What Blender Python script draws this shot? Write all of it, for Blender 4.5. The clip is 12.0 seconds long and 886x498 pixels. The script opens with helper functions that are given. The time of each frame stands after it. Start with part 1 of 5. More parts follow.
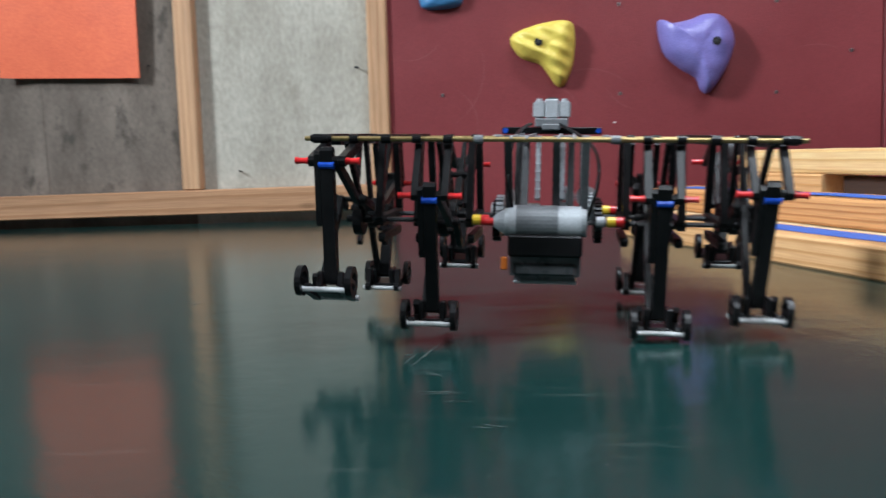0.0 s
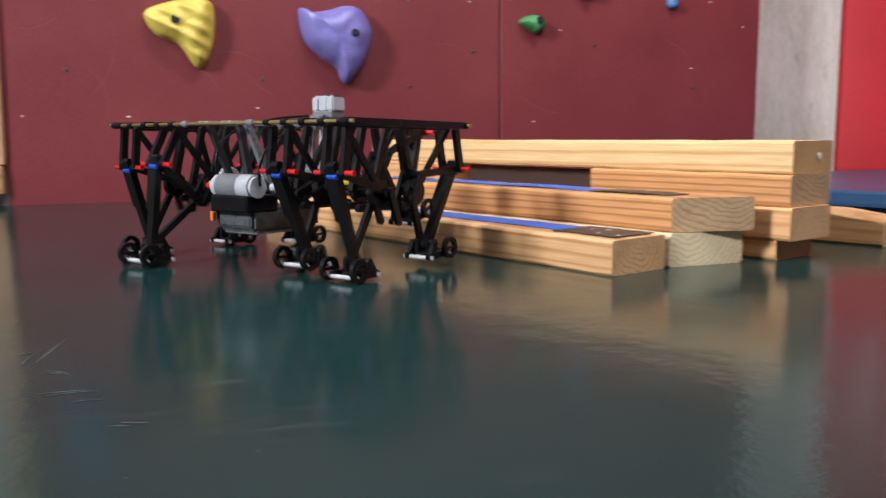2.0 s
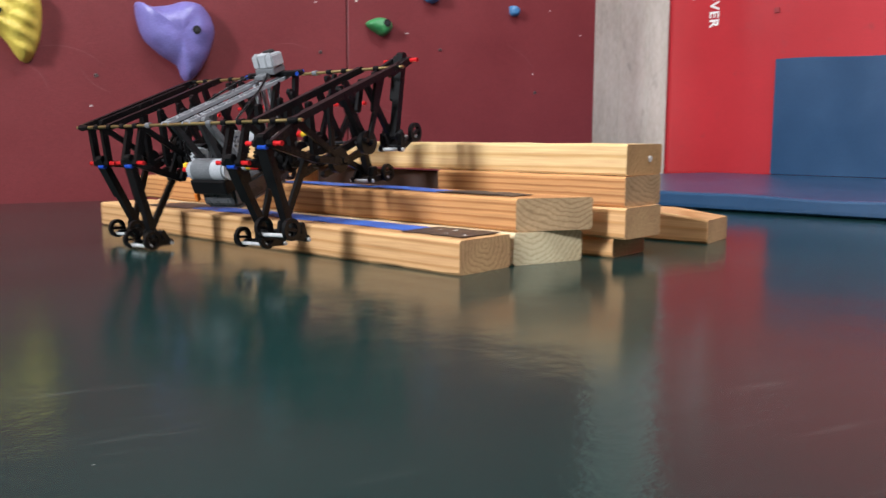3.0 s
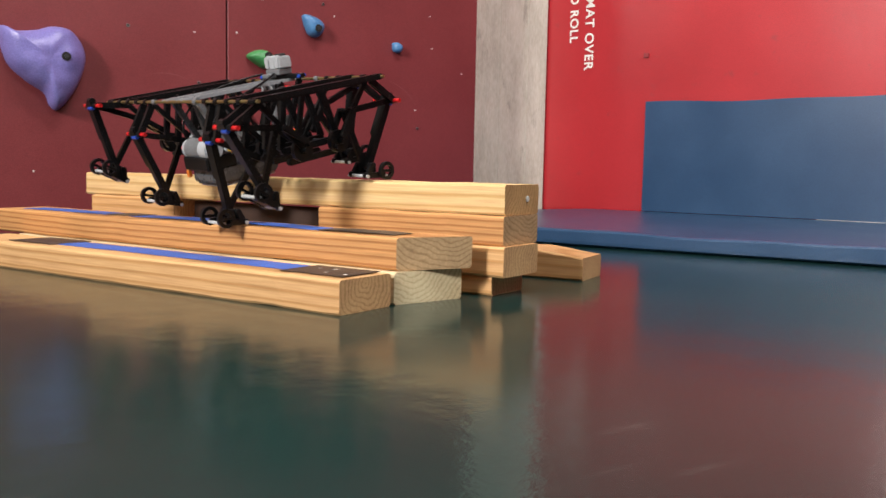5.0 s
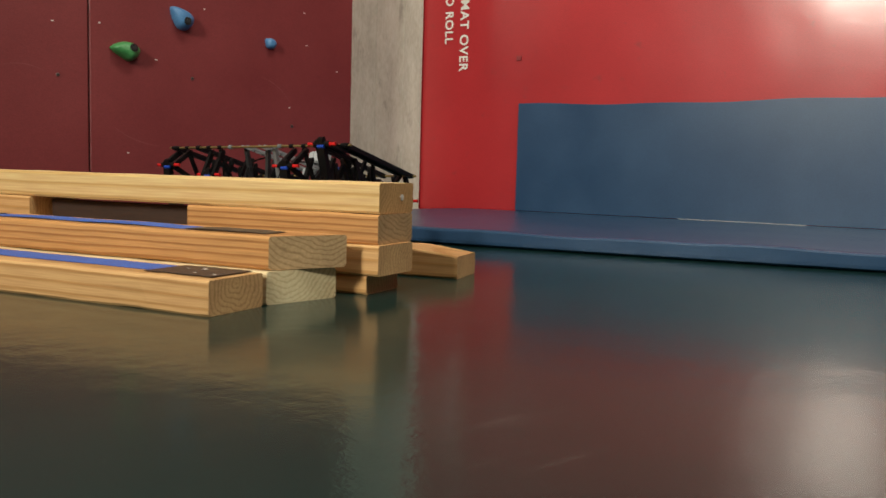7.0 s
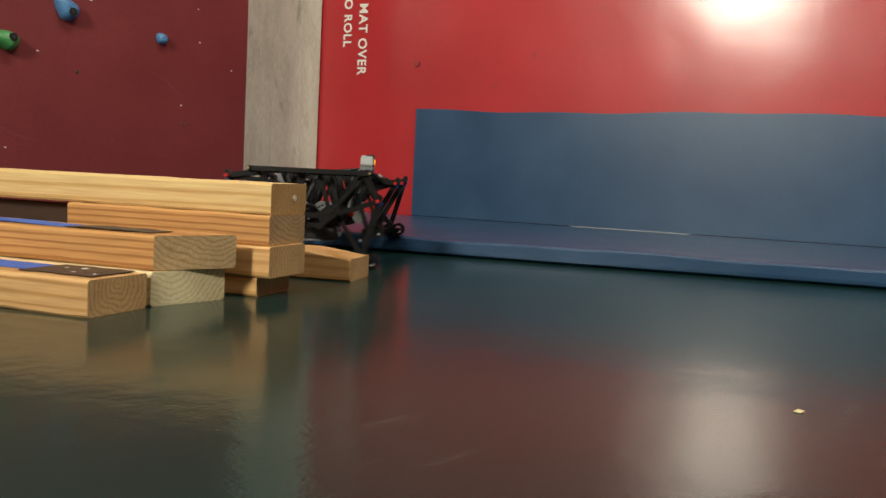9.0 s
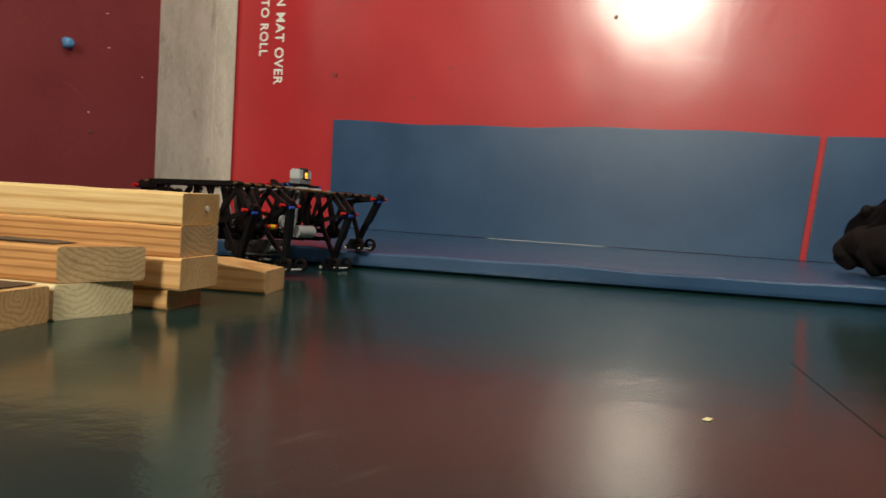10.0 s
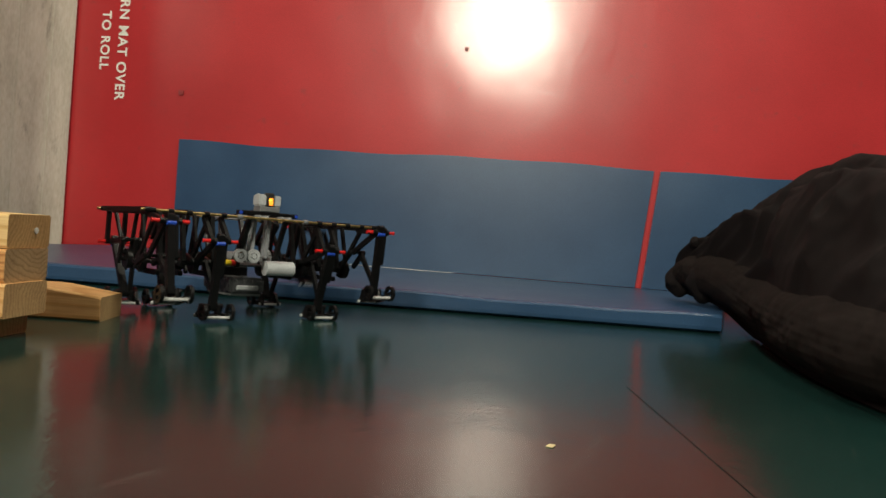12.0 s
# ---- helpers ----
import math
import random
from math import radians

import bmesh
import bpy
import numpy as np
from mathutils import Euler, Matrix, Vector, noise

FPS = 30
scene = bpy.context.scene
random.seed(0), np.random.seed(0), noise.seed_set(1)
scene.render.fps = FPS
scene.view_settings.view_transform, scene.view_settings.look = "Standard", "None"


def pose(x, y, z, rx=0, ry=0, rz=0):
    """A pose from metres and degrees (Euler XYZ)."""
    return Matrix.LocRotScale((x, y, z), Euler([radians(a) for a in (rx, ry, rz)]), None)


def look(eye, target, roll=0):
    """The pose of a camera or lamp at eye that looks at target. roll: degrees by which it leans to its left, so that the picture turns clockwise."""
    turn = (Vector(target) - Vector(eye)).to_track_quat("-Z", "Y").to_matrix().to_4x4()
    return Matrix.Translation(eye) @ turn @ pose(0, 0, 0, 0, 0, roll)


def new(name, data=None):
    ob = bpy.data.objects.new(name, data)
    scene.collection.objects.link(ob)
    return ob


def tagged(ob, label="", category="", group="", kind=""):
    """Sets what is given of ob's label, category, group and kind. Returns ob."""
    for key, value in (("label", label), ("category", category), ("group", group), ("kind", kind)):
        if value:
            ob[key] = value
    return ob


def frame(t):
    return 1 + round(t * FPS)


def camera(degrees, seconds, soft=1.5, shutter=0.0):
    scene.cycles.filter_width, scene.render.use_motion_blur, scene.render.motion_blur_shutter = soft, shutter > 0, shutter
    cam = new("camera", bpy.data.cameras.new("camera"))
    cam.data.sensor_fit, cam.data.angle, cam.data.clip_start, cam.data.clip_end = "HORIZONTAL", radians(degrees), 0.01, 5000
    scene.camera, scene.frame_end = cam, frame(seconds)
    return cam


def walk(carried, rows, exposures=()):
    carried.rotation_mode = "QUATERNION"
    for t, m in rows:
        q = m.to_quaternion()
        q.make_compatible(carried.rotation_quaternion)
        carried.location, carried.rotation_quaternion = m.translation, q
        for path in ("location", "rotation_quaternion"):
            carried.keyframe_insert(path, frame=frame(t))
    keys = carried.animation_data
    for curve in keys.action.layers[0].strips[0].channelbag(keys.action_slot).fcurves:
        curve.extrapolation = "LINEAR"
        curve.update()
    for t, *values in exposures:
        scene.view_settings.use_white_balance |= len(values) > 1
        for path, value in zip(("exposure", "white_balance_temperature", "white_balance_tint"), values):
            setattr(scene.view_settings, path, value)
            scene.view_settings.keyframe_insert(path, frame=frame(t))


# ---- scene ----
cam = camera(54.72, 12.0, soft=1.5, shutter=0.5)
EXPOSURE = [(0.0, 0.49, 5150, 15), (0.6, 0.52, 5350, 22), (1.3, 0.53, 5500, 26), (3.0, 0.52, 5450, 20), (5.0, 0.5, 6000, 22), (5.5, 0.24, 6130, 17), (6.0, 0.09, 6250, 14), (7.0, -0.15, 6500, 12), (9.0, -0.09, 6600, 11), (12.0, -0.21, 6700, 10)]
PATH = [
    (0.0, pose(-0.0054, -0.0119, 0.1590, 83.50, 2.23, 6.61)),
    (0.5, pose(-0.0077, 0.0000, 0.1589, 83.33, 0.61, 0.96)),
    (1.0, pose(-0.0063, 0.0070, 0.1559, 83.19, 0.17, -4.39)),
    (1.5, pose(-0.0063, 0.0074, 0.1522, 82.53, 0.34, -9.40)),
    (2.0, pose(-0.0054, 0.0066, 0.1494, 82.33, 0.37, -16.79)),
    (2.5, pose(-0.0057, 0.0046, 0.1484, 82.06, 0.19, -21.93)),
    (3.0, pose(-0.0040, 0.0056, 0.1479, 82.48, -0.19, -26.77)),
    (5.0, pose(0.0008, 0.0057, 0.1568, 84.65, -1.11, -34.46)),
    (5.5, pose(0.0015, 0.0075, 0.1559, 84.86, -1.16, -36.35)),
    (6.0, pose(0.0025, 0.0065, 0.1549, 84.94, -1.14, -38.45)),
    (6.5, pose(0.0040, 0.0053, 0.1551, 84.98, -1.30, -40.58)),
    (7.0, pose(0.0054, 0.0048, 0.1551, 84.83, -1.58, -42.60)),
    (9.0, pose(0.0092, 0.0004, 0.1519, 85.46, -2.86, -49.36)),
    (9.5, pose(0.0126, 0.0008, 0.1524, 85.85, -3.18, -51.42)),
    (10.0, pose(0.0126, 0.0021, 0.1518, 86.54, -3.32, -54.84)),
    (10.5, pose(0.0126, 0.0020, 0.1535, 87.33, -3.71, -57.37)),
    (11.0, pose(0.0138, 0.0022, 0.1543, 87.79, -3.94, -60.20)),
    (11.5, pose(0.0148, 0.0026, 0.1545, 88.41, -4.09, -62.89)),
    (12.0, pose(0.0164, 0.0035, 0.1552, 88.84, -4.35, -64.77)),
]
walk(cam, PATH, EXPOSURE)

# ---- world and lights ----
world = bpy.data.worlds.new("world")
scene.world = world
world.use_nodes = True
world.node_tree.nodes["Background"].inputs["Color"].default_value = (0.5, 0.5, 0.52, 1)
world.node_tree.nodes["Background"].inputs["Strength"].default_value = 0.05


def area_lamp(name, x, y, z, sx, sy, watts, color, target=None):
    data = bpy.data.lights.new(name, "AREA")
    data.shape, data.size, data.size_y, data.energy, data.color = "RECTANGLE", sx, sy, watts, color
    ob = new(name, data)
    ob.matrix_world = look((x, y, z), target or (x, y + 0.001, z - 1))
    return ob


WARM = (1.0, 0.97, 0.80)
far = area_lamp("lamp_far", -3.6, -0.34, 2.36, 0.66, 1.1, 92, WARM, (2.3, 0.9, 0.6))
far.data.spread = radians(110)
area_lamp("lamp_near", 0.85, 0.5, 2.78, 1.2, 0.3, 42, WARM)
area_lamp("lamp_left", 0.75, -1.3, 2.78, 1.2, 0.3, 45, WARM)


# ---- materials ----
def nodes_of(name):
    m = bpy.data.materials.new(name)
    m.use_nodes = True
    nt = m.node_tree
    return m, nt, nt.nodes, nt.links, nt.nodes["Principled BSDF"]


def ramp(nd, stops):
    r = nd.new("ShaderNodeValToRGB")
    e = r.color_ramp.elements
    while len(e) < len(stops):
        e.new(0.5)
    for k, (p, c) in zip(e, stops):
        k.position, k.color = p, (*c, 1) if len(c) == 3 else c
    return r


def g3(v):
    return (v, v, v)


def surface(name, a, b, rough=0.5, scale=8.0, fine=120.0, bump=0.1, metal=0.0, spec=0.5, coat=0.0, rough_var=0.12, stretch=(1, 1, 1), dirt=None, bump_dist=0.002, crinkle=None):
    """A mottled surface: two colours by a broad noise, a fine grain, uneven gloss and relief."""
    m, nt, nd, ln, p = nodes_of(name)
    tc = nd.new("ShaderNodeTexCoord")
    mp = nd.new("ShaderNodeMapping")
    mp.inputs["Scale"].default_value = stretch
    ln.new(tc.outputs["Object"], mp.inputs["Vector"])
    n1 = nd.new("ShaderNodeTexNoise")
    n1.inputs["Scale"].default_value, n1.inputs["Detail"].default_value, n1.inputs["Roughness"].default_value = scale, 6, 0.62
    n2 = nd.new("ShaderNodeTexNoise")
    n2.inputs["Scale"].default_value, n2.inputs["Detail"].default_value = fine, 3
    for n in (n1, n2):
        ln.new(mp.outputs["Vector"], n.inputs["Vector"])
    r = ramp(nd, [(0.3, a), (0.7, b)])
    ln.new(n1.outputs["Fac"], r.inputs["Fac"])
    mix = nd.new("ShaderNodeMixRGB")
    mix.blend_type = "OVERLAY"
    mix.inputs["Fac"].default_value = 0.35
    ln.new(r.outputs["Color"], mix.inputs["Color1"])
    ln.new(n2.outputs["Fac"], mix.inputs["Color2"])
    last = mix.outputs["Color"]
    if dirt:
        n3 = nd.new("ShaderNodeTexNoise")
        n3.inputs["Scale"].default_value, n3.inputs["Detail"].default_value, n3.inputs["Roughness"].default_value = dirt[1], 8, 0.7
        ln.new(mp.outputs["Vector"], n3.inputs["Vector"])
        rr = ramp(nd, [(dirt[2], g3(0)), (dirt[2] + 0.1, g3(1))])
        ln.new(n3.outputs["Fac"], rr.inputs["Fac"])
        mx = nd.new("ShaderNodeMixRGB")
        ln.new(rr.outputs["Color"], mx.inputs["Fac"])
        ln.new(last, mx.inputs["Color1"])
        mx.inputs["Color2"].default_value = (*dirt[0], 1)
        last = mx.outputs["Color"]
    ln.new(last, p.inputs["Base Color"])
    mr = nd.new("ShaderNodeMapRange")
    mr.inputs["To Min"].default_value, mr.inputs["To Max"].default_value = max(rough - rough_var, 0.02), rough + rough_var
    ln.new(n1.outputs["Fac"], mr.inputs["Value"])
    ln.new(mr.outputs["Result"], p.inputs["Roughness"])
    if bump:
        bp = nd.new("ShaderNodeBump")
        bp.inputs["Strength"].default_value, bp.inputs["Distance"].default_value = bump, bump_dist
        ln.new(n2.outputs["Fac"], bp.inputs["Height"])
        ln.new(bp.outputs["Normal"], p.inputs["Normal"])
        if crinkle:
            n5 = nd.new("ShaderNodeTexNoise")
            n5.inputs["Scale"].default_value, n5.inputs["Detail"].default_value, n5.inputs["Distortion"].default_value = crinkle[0], 5, 1.2
            ln.new(tc.outputs["Object"], n5.inputs["Vector"])
            b5 = nd.new("ShaderNodeBump")
            b5.inputs["Strength"].default_value, b5.inputs["Distance"].default_value = crinkle[1], crinkle[2]
            ln.new(n5.outputs["Fac"], b5.inputs["Height"])
            ln.new(b5.outputs["Normal"], bp.inputs["Normal"])
            ln.new(b5.outputs["Normal"], p.inputs["Coat Normal"])
    p.inputs["Metallic"].default_value = metal
    p.inputs["Specular IOR Level"].default_value = spec
    p.inputs["Coat Weight"].default_value = coat
    p.inputs["Coat Roughness"].default_value = 0.19
    return m


def wood(name, light, dark, pith_y, pith_z, rings=210.0, rough=0.6, end=False, upright=False):
    """Sawn softwood: growth rings round a pith that runs along x, so that faces show grain and ends show arcs."""
    m, nt, nd, ln, p = nodes_of(name)
    tc = nd.new("ShaderNodeTexCoord")
    mp = nd.new("ShaderNodeMapping")
    mp.inputs["Location"].default_value = (0, -pith_y, -pith_z)
    mp.inputs["Scale"].default_value = (1, 1, 0.05) if upright else (0.05, 1, 1)
    ln.new(tc.outputs["Object"], mp.inputs["Vector"])
    wob = nd.new("ShaderNodeTexNoise")
    wob.inputs["Scale"].default_value, wob.inputs["Detail"].default_value = (26 if end else 8), 3
    ln.new(mp.outputs["Vector"], wob.inputs["Vector"])
    sep = nd.new("ShaderNodeSeparateXYZ")
    ln.new(mp.outputs["Vector"], sep.inputs["Vector"])
    com = nd.new("ShaderNodeCombineXYZ")
    ln.new(sep.outputs["Y"], com.inputs["X"])
    ln.new(sep.outputs["X" if upright else "Z"], com.inputs["Y"])
    le = nd.new("ShaderNodeVectorMath")
    le.operation = "LENGTH"
    ln.new(com.outputs["Vector"], le.inputs[0])
    ad = nd.new("ShaderNodeMath")
    ad.operation = "MULTIPLY_ADD"
    ad.inputs[1].default_value = 0.022 if end else 0.052
    ln.new(wob.outputs["Fac"], ad.inputs[0])
    ln.new(le.outputs["Value"], ad.inputs[2])
    mu = nd.new("ShaderNodeMath")
    mu.operation = "MULTIPLY"
    mu.inputs[1].default_value = rings
    ln.new(ad.outputs["Value"], mu.inputs[0])
    fr = nd.new("ShaderNodeMath")
    fr.operation = "FRACT"
    ln.new(mu.outputs["Value"], fr.inputs[0])
    rp = ramp(nd, [(0.0, light), (0.55, light), (0.85, dark), (1.0, tuple(0.5 * (a + b) for a, b in zip(light, dark)))])
    ln.new(fr.outputs["Value"], rp.inputs["Fac"])
    fib = nd.new("ShaderNodeTexNoise")
    fm = nd.new("ShaderNodeMapping")
    fm.inputs["Scale"].default_value = (0.6, 1, 1) if end else (1, 1, 0.03) if upright else (0.03, 1, 1)
    ln.new(tc.outputs["Object"], fm.inputs["Vector"])
    fib.inputs["Scale"].default_value, fib.inputs["Detail"].default_value = (300 if end else 420), 4
    ln.new(fm.outputs["Vector"], fib.inputs["Vector"])
    broad = nd.new("ShaderNodeTexNoise")
    broad.inputs["Scale"].default_value, broad.inputs["Detail"].default_value = 14, 5
    ln.new(fm.outputs["Vector"], broad.inputs["Vector"])
    m1 = nd.new("ShaderNodeMixRGB")
    m1.blend_type, m1.inputs["Fac"].default_value = "OVERLAY", 0.35 if end else 0.4
    ln.new(rp.outputs["Color"], m1.inputs["Color1"])
    ln.new(fib.outputs["Fac"], m1.inputs["Color2"])
    m2 = nd.new("ShaderNodeMixRGB")
    m2.blend_type, m2.inputs["Fac"].default_value = "OVERLAY", 0.55
    ln.new(m1.outputs["Color"], m2.inputs["Color1"])
    ln.new(broad.outputs["Fac"], m2.inputs["Color2"])
    # scattered knots
    vo = nd.new("ShaderNodeTexVoronoi")
    vm = nd.new("ShaderNodeMapping")
    vm.inputs["Scale"].default_value = (14, 14, 4.2) if upright else (4.2, 14, 14)
    ln.new(tc.outputs["Object"], vm.inputs["Vector"])
    ln.new(vm.outputs["Vector"], vo.inputs["Vector"])
    vo.inputs["Scale"].default_value = 1.0
    kr = ramp(nd, [(0.05, g3(1)), (0.13, g3(0))])
    ln.new(vo.outputs["Distance"], kr.inputs["Fac"])
    kf = nd.new("ShaderNodeMath")
    kf.operation = "MULTIPLY"
    kf.inputs[1].default_value = 0.0 if end else 0.55
    ln.new(kr.outputs["Color"], kf.inputs[0])
    m3 = nd.new("ShaderNodeMixRGB")
    ln.new(kf.outputs["Value"], m3.inputs["Fac"])
    ln.new(m2.outputs["Color"], m3.inputs["Color1"])
    m3.inputs["Color2"].default_value = (*[0.45 * c for c in dark], 1)
    ln.new(m3.outputs["Color"], p.inputs["Base Color"])
    p.inputs["Roughness"].default_value = rough
    p.inputs["Specular IOR Level"].default_value = 0.35
    bp = nd.new("ShaderNodeBump")
    bp.inputs["Strength"].default_value, bp.inputs["Distance"].default_value = 0.25, 0.0008
    ln.new(fib.outputs["Fac"], bp.inputs["Height"])
    ln.new(bp.outputs["Normal"], p.inputs["Normal"])
    return m


def floor_material():
    m, nt, nd, ln, p = nodes_of("green_vinyl")
    tc = nd.new("ShaderNodeTexCoord")
    n1 = nd.new("ShaderNodeTexNoise")
    n1.inputs["Scale"].default_value, n1.inputs["Detail"].default_value = 2.2, 7
    ln.new(tc.outputs["Object"], n1.inputs["Vector"])
    r = ramp(nd, [(0.3, (0.0055, 0.0215, 0.0200)), (0.7, (0.0095, 0.033, 0.0300))])
    ln.new(n1.outputs["Fac"], r.inputs["Fac"])
    # faint scuffs, long in one direction
    mp = nd.new("ShaderNodeMapping")
    mp.inputs["Scale"].default_value, mp.inputs["Rotation"].default_value = (3, 26, 1), (0, 0, 0.9)
    ln.new(tc.outputs["Object"], mp.inputs["Vector"])
    n2 = nd.new("ShaderNodeTexNoise")
    n2.inputs["Scale"].default_value, n2.inputs["Detail"].default_value, n2.inputs["Roughness"].default_value = 2.0, 8, 0.75
    ln.new(mp.outputs["Vector"], n2.inputs["Vector"])
    sr = ramp(nd, [(0.58, g3(0)), (0.80, g3(0.5))])
    ln.new(n2.outputs["Fac"], sr.inputs["Fac"])
    mx = nd.new("ShaderNodeMixRGB")
    ln.new(sr.outputs["Color"], mx.inputs["Fac"])
    ln.new(r.outputs["Color"], mx.inputs["Color1"])
    mx.inputs["Color2"].default_value = (0.09, 0.11, 0.10, 1)
    # dust specks
    vo = nd.new("ShaderNodeTexVoronoi")
    vo.inputs["Scale"].default_value = 38
    ln.new(tc.outputs["Object"], vo.inputs["Vector"])
    vr = ramp(nd, [(0.018, g3(0.8)), (0.03, g3(0))])
    ln.new(vo.outputs["Distance"], vr.inputs["Fac"])
    mx2 = nd.new("ShaderNodeMixRGB")
    ln.new(vr.outputs["Color"], mx2.inputs["Fac"])
    ln.new(mx.outputs["Color"], mx2.inputs["Color1"])
    mx2.inputs["Color2"].default_value = (0.22, 0.22, 0.2, 1)
    ln.new(mx2.outputs["Color"], p.inputs["Base Color"])
    mr = nd.new("ShaderNodeMapRange")
    mr.inputs["To Min"].default_value, mr.inputs["To Max"].default_value = 0.09, 0.21
    ln.new(n1.outputs["Fac"], mr.inputs["Value"])
    ln.new(mr.outputs["Result"], p.inputs["Roughness"])
    p.inputs["Specular IOR Level"].default_value = 0.285
    n3 = nd.new("ShaderNodeTexNoise")
    n3.inputs["Scale"].default_value, n3.inputs["Detail"].default_value, n3.inputs["Roughness"].default_value = 11, 6, 0.62
    ln.new(tc.outputs["Object"], n3.inputs["Vector"])
    n4 = nd.new("ShaderNodeTexNoise")
    n4.inputs["Scale"].default_value, n4.inputs["Detail"].default_value = 260, 5
    ln.new(tc.outputs["Object"], n4.inputs["Vector"])
    b1 = nd.new("ShaderNodeBump")
    b1.inputs["Strength"].default_value, b1.inputs["Distance"].default_value = 0.13, 0.006
    ln.new(n3.outputs["Fac"], b1.inputs["Height"])
    b2 = nd.new("ShaderNodeBump")
    b2.inputs["Strength"].default_value, b2.inputs["Distance"].default_value = 0.22, 0.0004
    ln.new(n4.outputs["Fac"], b2.inputs["Height"])
    ln.new(b1.outputs["Normal"], b2.inputs["Normal"])
    ln.new(b2.outputs["Normal"], p.inputs["Normal"])
    return m


FLOOR = floor_material()
MAROON = surface("maroon_paint", (0.152, 0.026, 0.029), (0.198, 0.035, 0.038), 0.42, 3, 420, 0.5, spec=0.45, dirt=((0.26, 0.10, 0.10), 34, 0.70), bump_dist=0.0012)
CONCRETE = surface("concrete", (0.335, 0.31, 0.255), (0.52, 0.492, 0.42), 0.85, 4, 70, 0.3, spec=0.3, stretch=(1.6, 1.6, 0.8), dirt=((0.30, 0.275, 0.22), 4.5, 0.58), bump_dist=0.002)
# left bay: brownish concrete, its colour darkened further for the weaker light there
CONCRETE_SHADED = surface("shaded_brown_concrete", (0.105, 0.085, 0.068), (0.205, 0.170, 0.140), 0.85, 6, 90, 0.35, spec=0.3, stretch=(1.6, 1.6, 0.8), dirt=((0.075, 0.064, 0.052), 9, 0.56), bump_dist=0.003)
PILLAR = surface("smooth_concrete", (0.50, 0.48, 0.405), (0.74, 0.715, 0.625), 0.85, 6, 90, 0.4, spec=0.3, stretch=(2.2, 2.2, 0.6), dirt=((0.34, 0.32, 0.265), 7, 0.60), bump_dist=0.002)
RED = surface("red_vinyl", (0.352, 0.0175, 0.022), (0.432, 0.0225, 0.028), 0.45, 3, 500, 0.10, spec=0.22, rough_var=0.08, coat=0.9, crinkle=(13.0, 0.16, 0.002), dirt=((0.30, 0.026, 0.030), 24, 0.60))
BLUE = surface("blue_vinyl", (0.016, 0.048, 0.108), (0.026, 0.066, 0.138), 0.32, 5, 420, 0.2, spec=0.40, rough_var=0.06)
PANEL_BACK = surface("painted_wall", (0.42, 0.40, 0.36), (0.5, 0.48, 0.44), 0.7, 2, 60, 0.1)
CEILING = surface("ceiling_paint", (0.55, 0.54, 0.5), (0.62, 0.6, 0.56), 0.8, 2, 60, 0.1)
STUD = wood("sill_pine", (0.40, 0.225, 0.115), (0.30, 0.155, 0.07), 2.2, -0.07, 60)
STUD_UP = wood("stud_pine", (0.50, 0.305, 0.165), (0.41, 0.23, 0.115), 2.25, -0.3, 70, upright=True)
PINE = {
    "a": (wood("pine_warm", (0.585, 0.348, 0.152), (0.423, 0.215, 0.074), -0.035, -0.05, 95), wood("pine_warm_end", (0.6, 0.38, 0.18), (0.44, 0.26, 0.11), -0.045, 0.030, 165, 0.8, True)),
    "b": (wood("pine_white", (0.636, 0.499, 0.292), (0.533, 0.378, 0.189), -0.03, -0.03, 95), wood("pine_white_end", (0.72, 0.61, 0.38), (0.58, 0.47, 0.27), -0.02, 0.055, 165, 0.8, True)),
    "c": (wood("fir_orange", (0.528, 0.267, 0.095), (0.326, 0.131, 0.037), -0.045, -0.035, 150), wood("fir_orange_end", (0.45, 0.305, 0.16), (0.32, 0.205, 0.1), -0.06, 0.075, 165, 0.8, True)),
    "e": (wood("pine_plain", (0.608, 0.356, 0.15), (0.475, 0.243, 0.08), -0.03, -0.06, 80), wood("pine_plain_end", (0.58, 0.375, 0.18), (0.43, 0.26, 0.115), -0.11, 0.012, 165, 0.8, True)),
    "g": (wood("pine_yellow", (0.68, 0.483, 0.226), (0.534, 0.32, 0.115), -0.04, -0.045, 75), wood("pine_yellow_end", (0.5, 0.305, 0.13), (0.38, 0.22, 0.085), 0.05, 0.05, 165, 0.8, True)),
}
TAPE_BLUE = surface("painters_tape", (0.035, 0.10, 0.42), (0.05, 0.14, 0.50), 0.55, 30, 300, 0.2)
TAPE_DARK = surface("dark_tape", (0.030, 0.022, 0.018), (0.055, 0.042, 0.034), 0.45, 30, 300, 0.2)
DARK_WOOD = surface("dark_brown_wood", (0.030, 0.014, 0.009), (0.050, 0.024, 0.015), 0.6, 10, 200, 0.2, stretch=(0.2, 1, 1))
YELLOW = surface("yellow_resin", (0.66, 0.52, 0.07), (0.74, 0.60, 0.10), 0.45, 20, 300, 0.3, dirt=((0.40, 0.30, 0.05), 30, 0.66))
PURPLE = surface("purple_resin", (0.175, 0.155, 0.42), (0.22, 0.195, 0.50), 0.35, 14, 300, 0.3, dirt=((0.33, 0.28, 0.5), 26, 0.68))
GREEN = surface("green_resin", (0.04, 0.20, 0.06), (0.055, 0.25, 0.08), 0.4, 20, 300, 0.3)
SKY = surface("blue_resin", (0.055, 0.17, 0.36), (0.075, 0.215, 0.43), 0.4, 20, 300, 0.3)
ORANGE = surface("orange_sheet", (0.68, 0.118, 0.036), (0.76, 0.15, 0.05), 0.6, 12, 180, 0.25, dirt=((0.70, 0.10, 0.035), 16, 0.66))
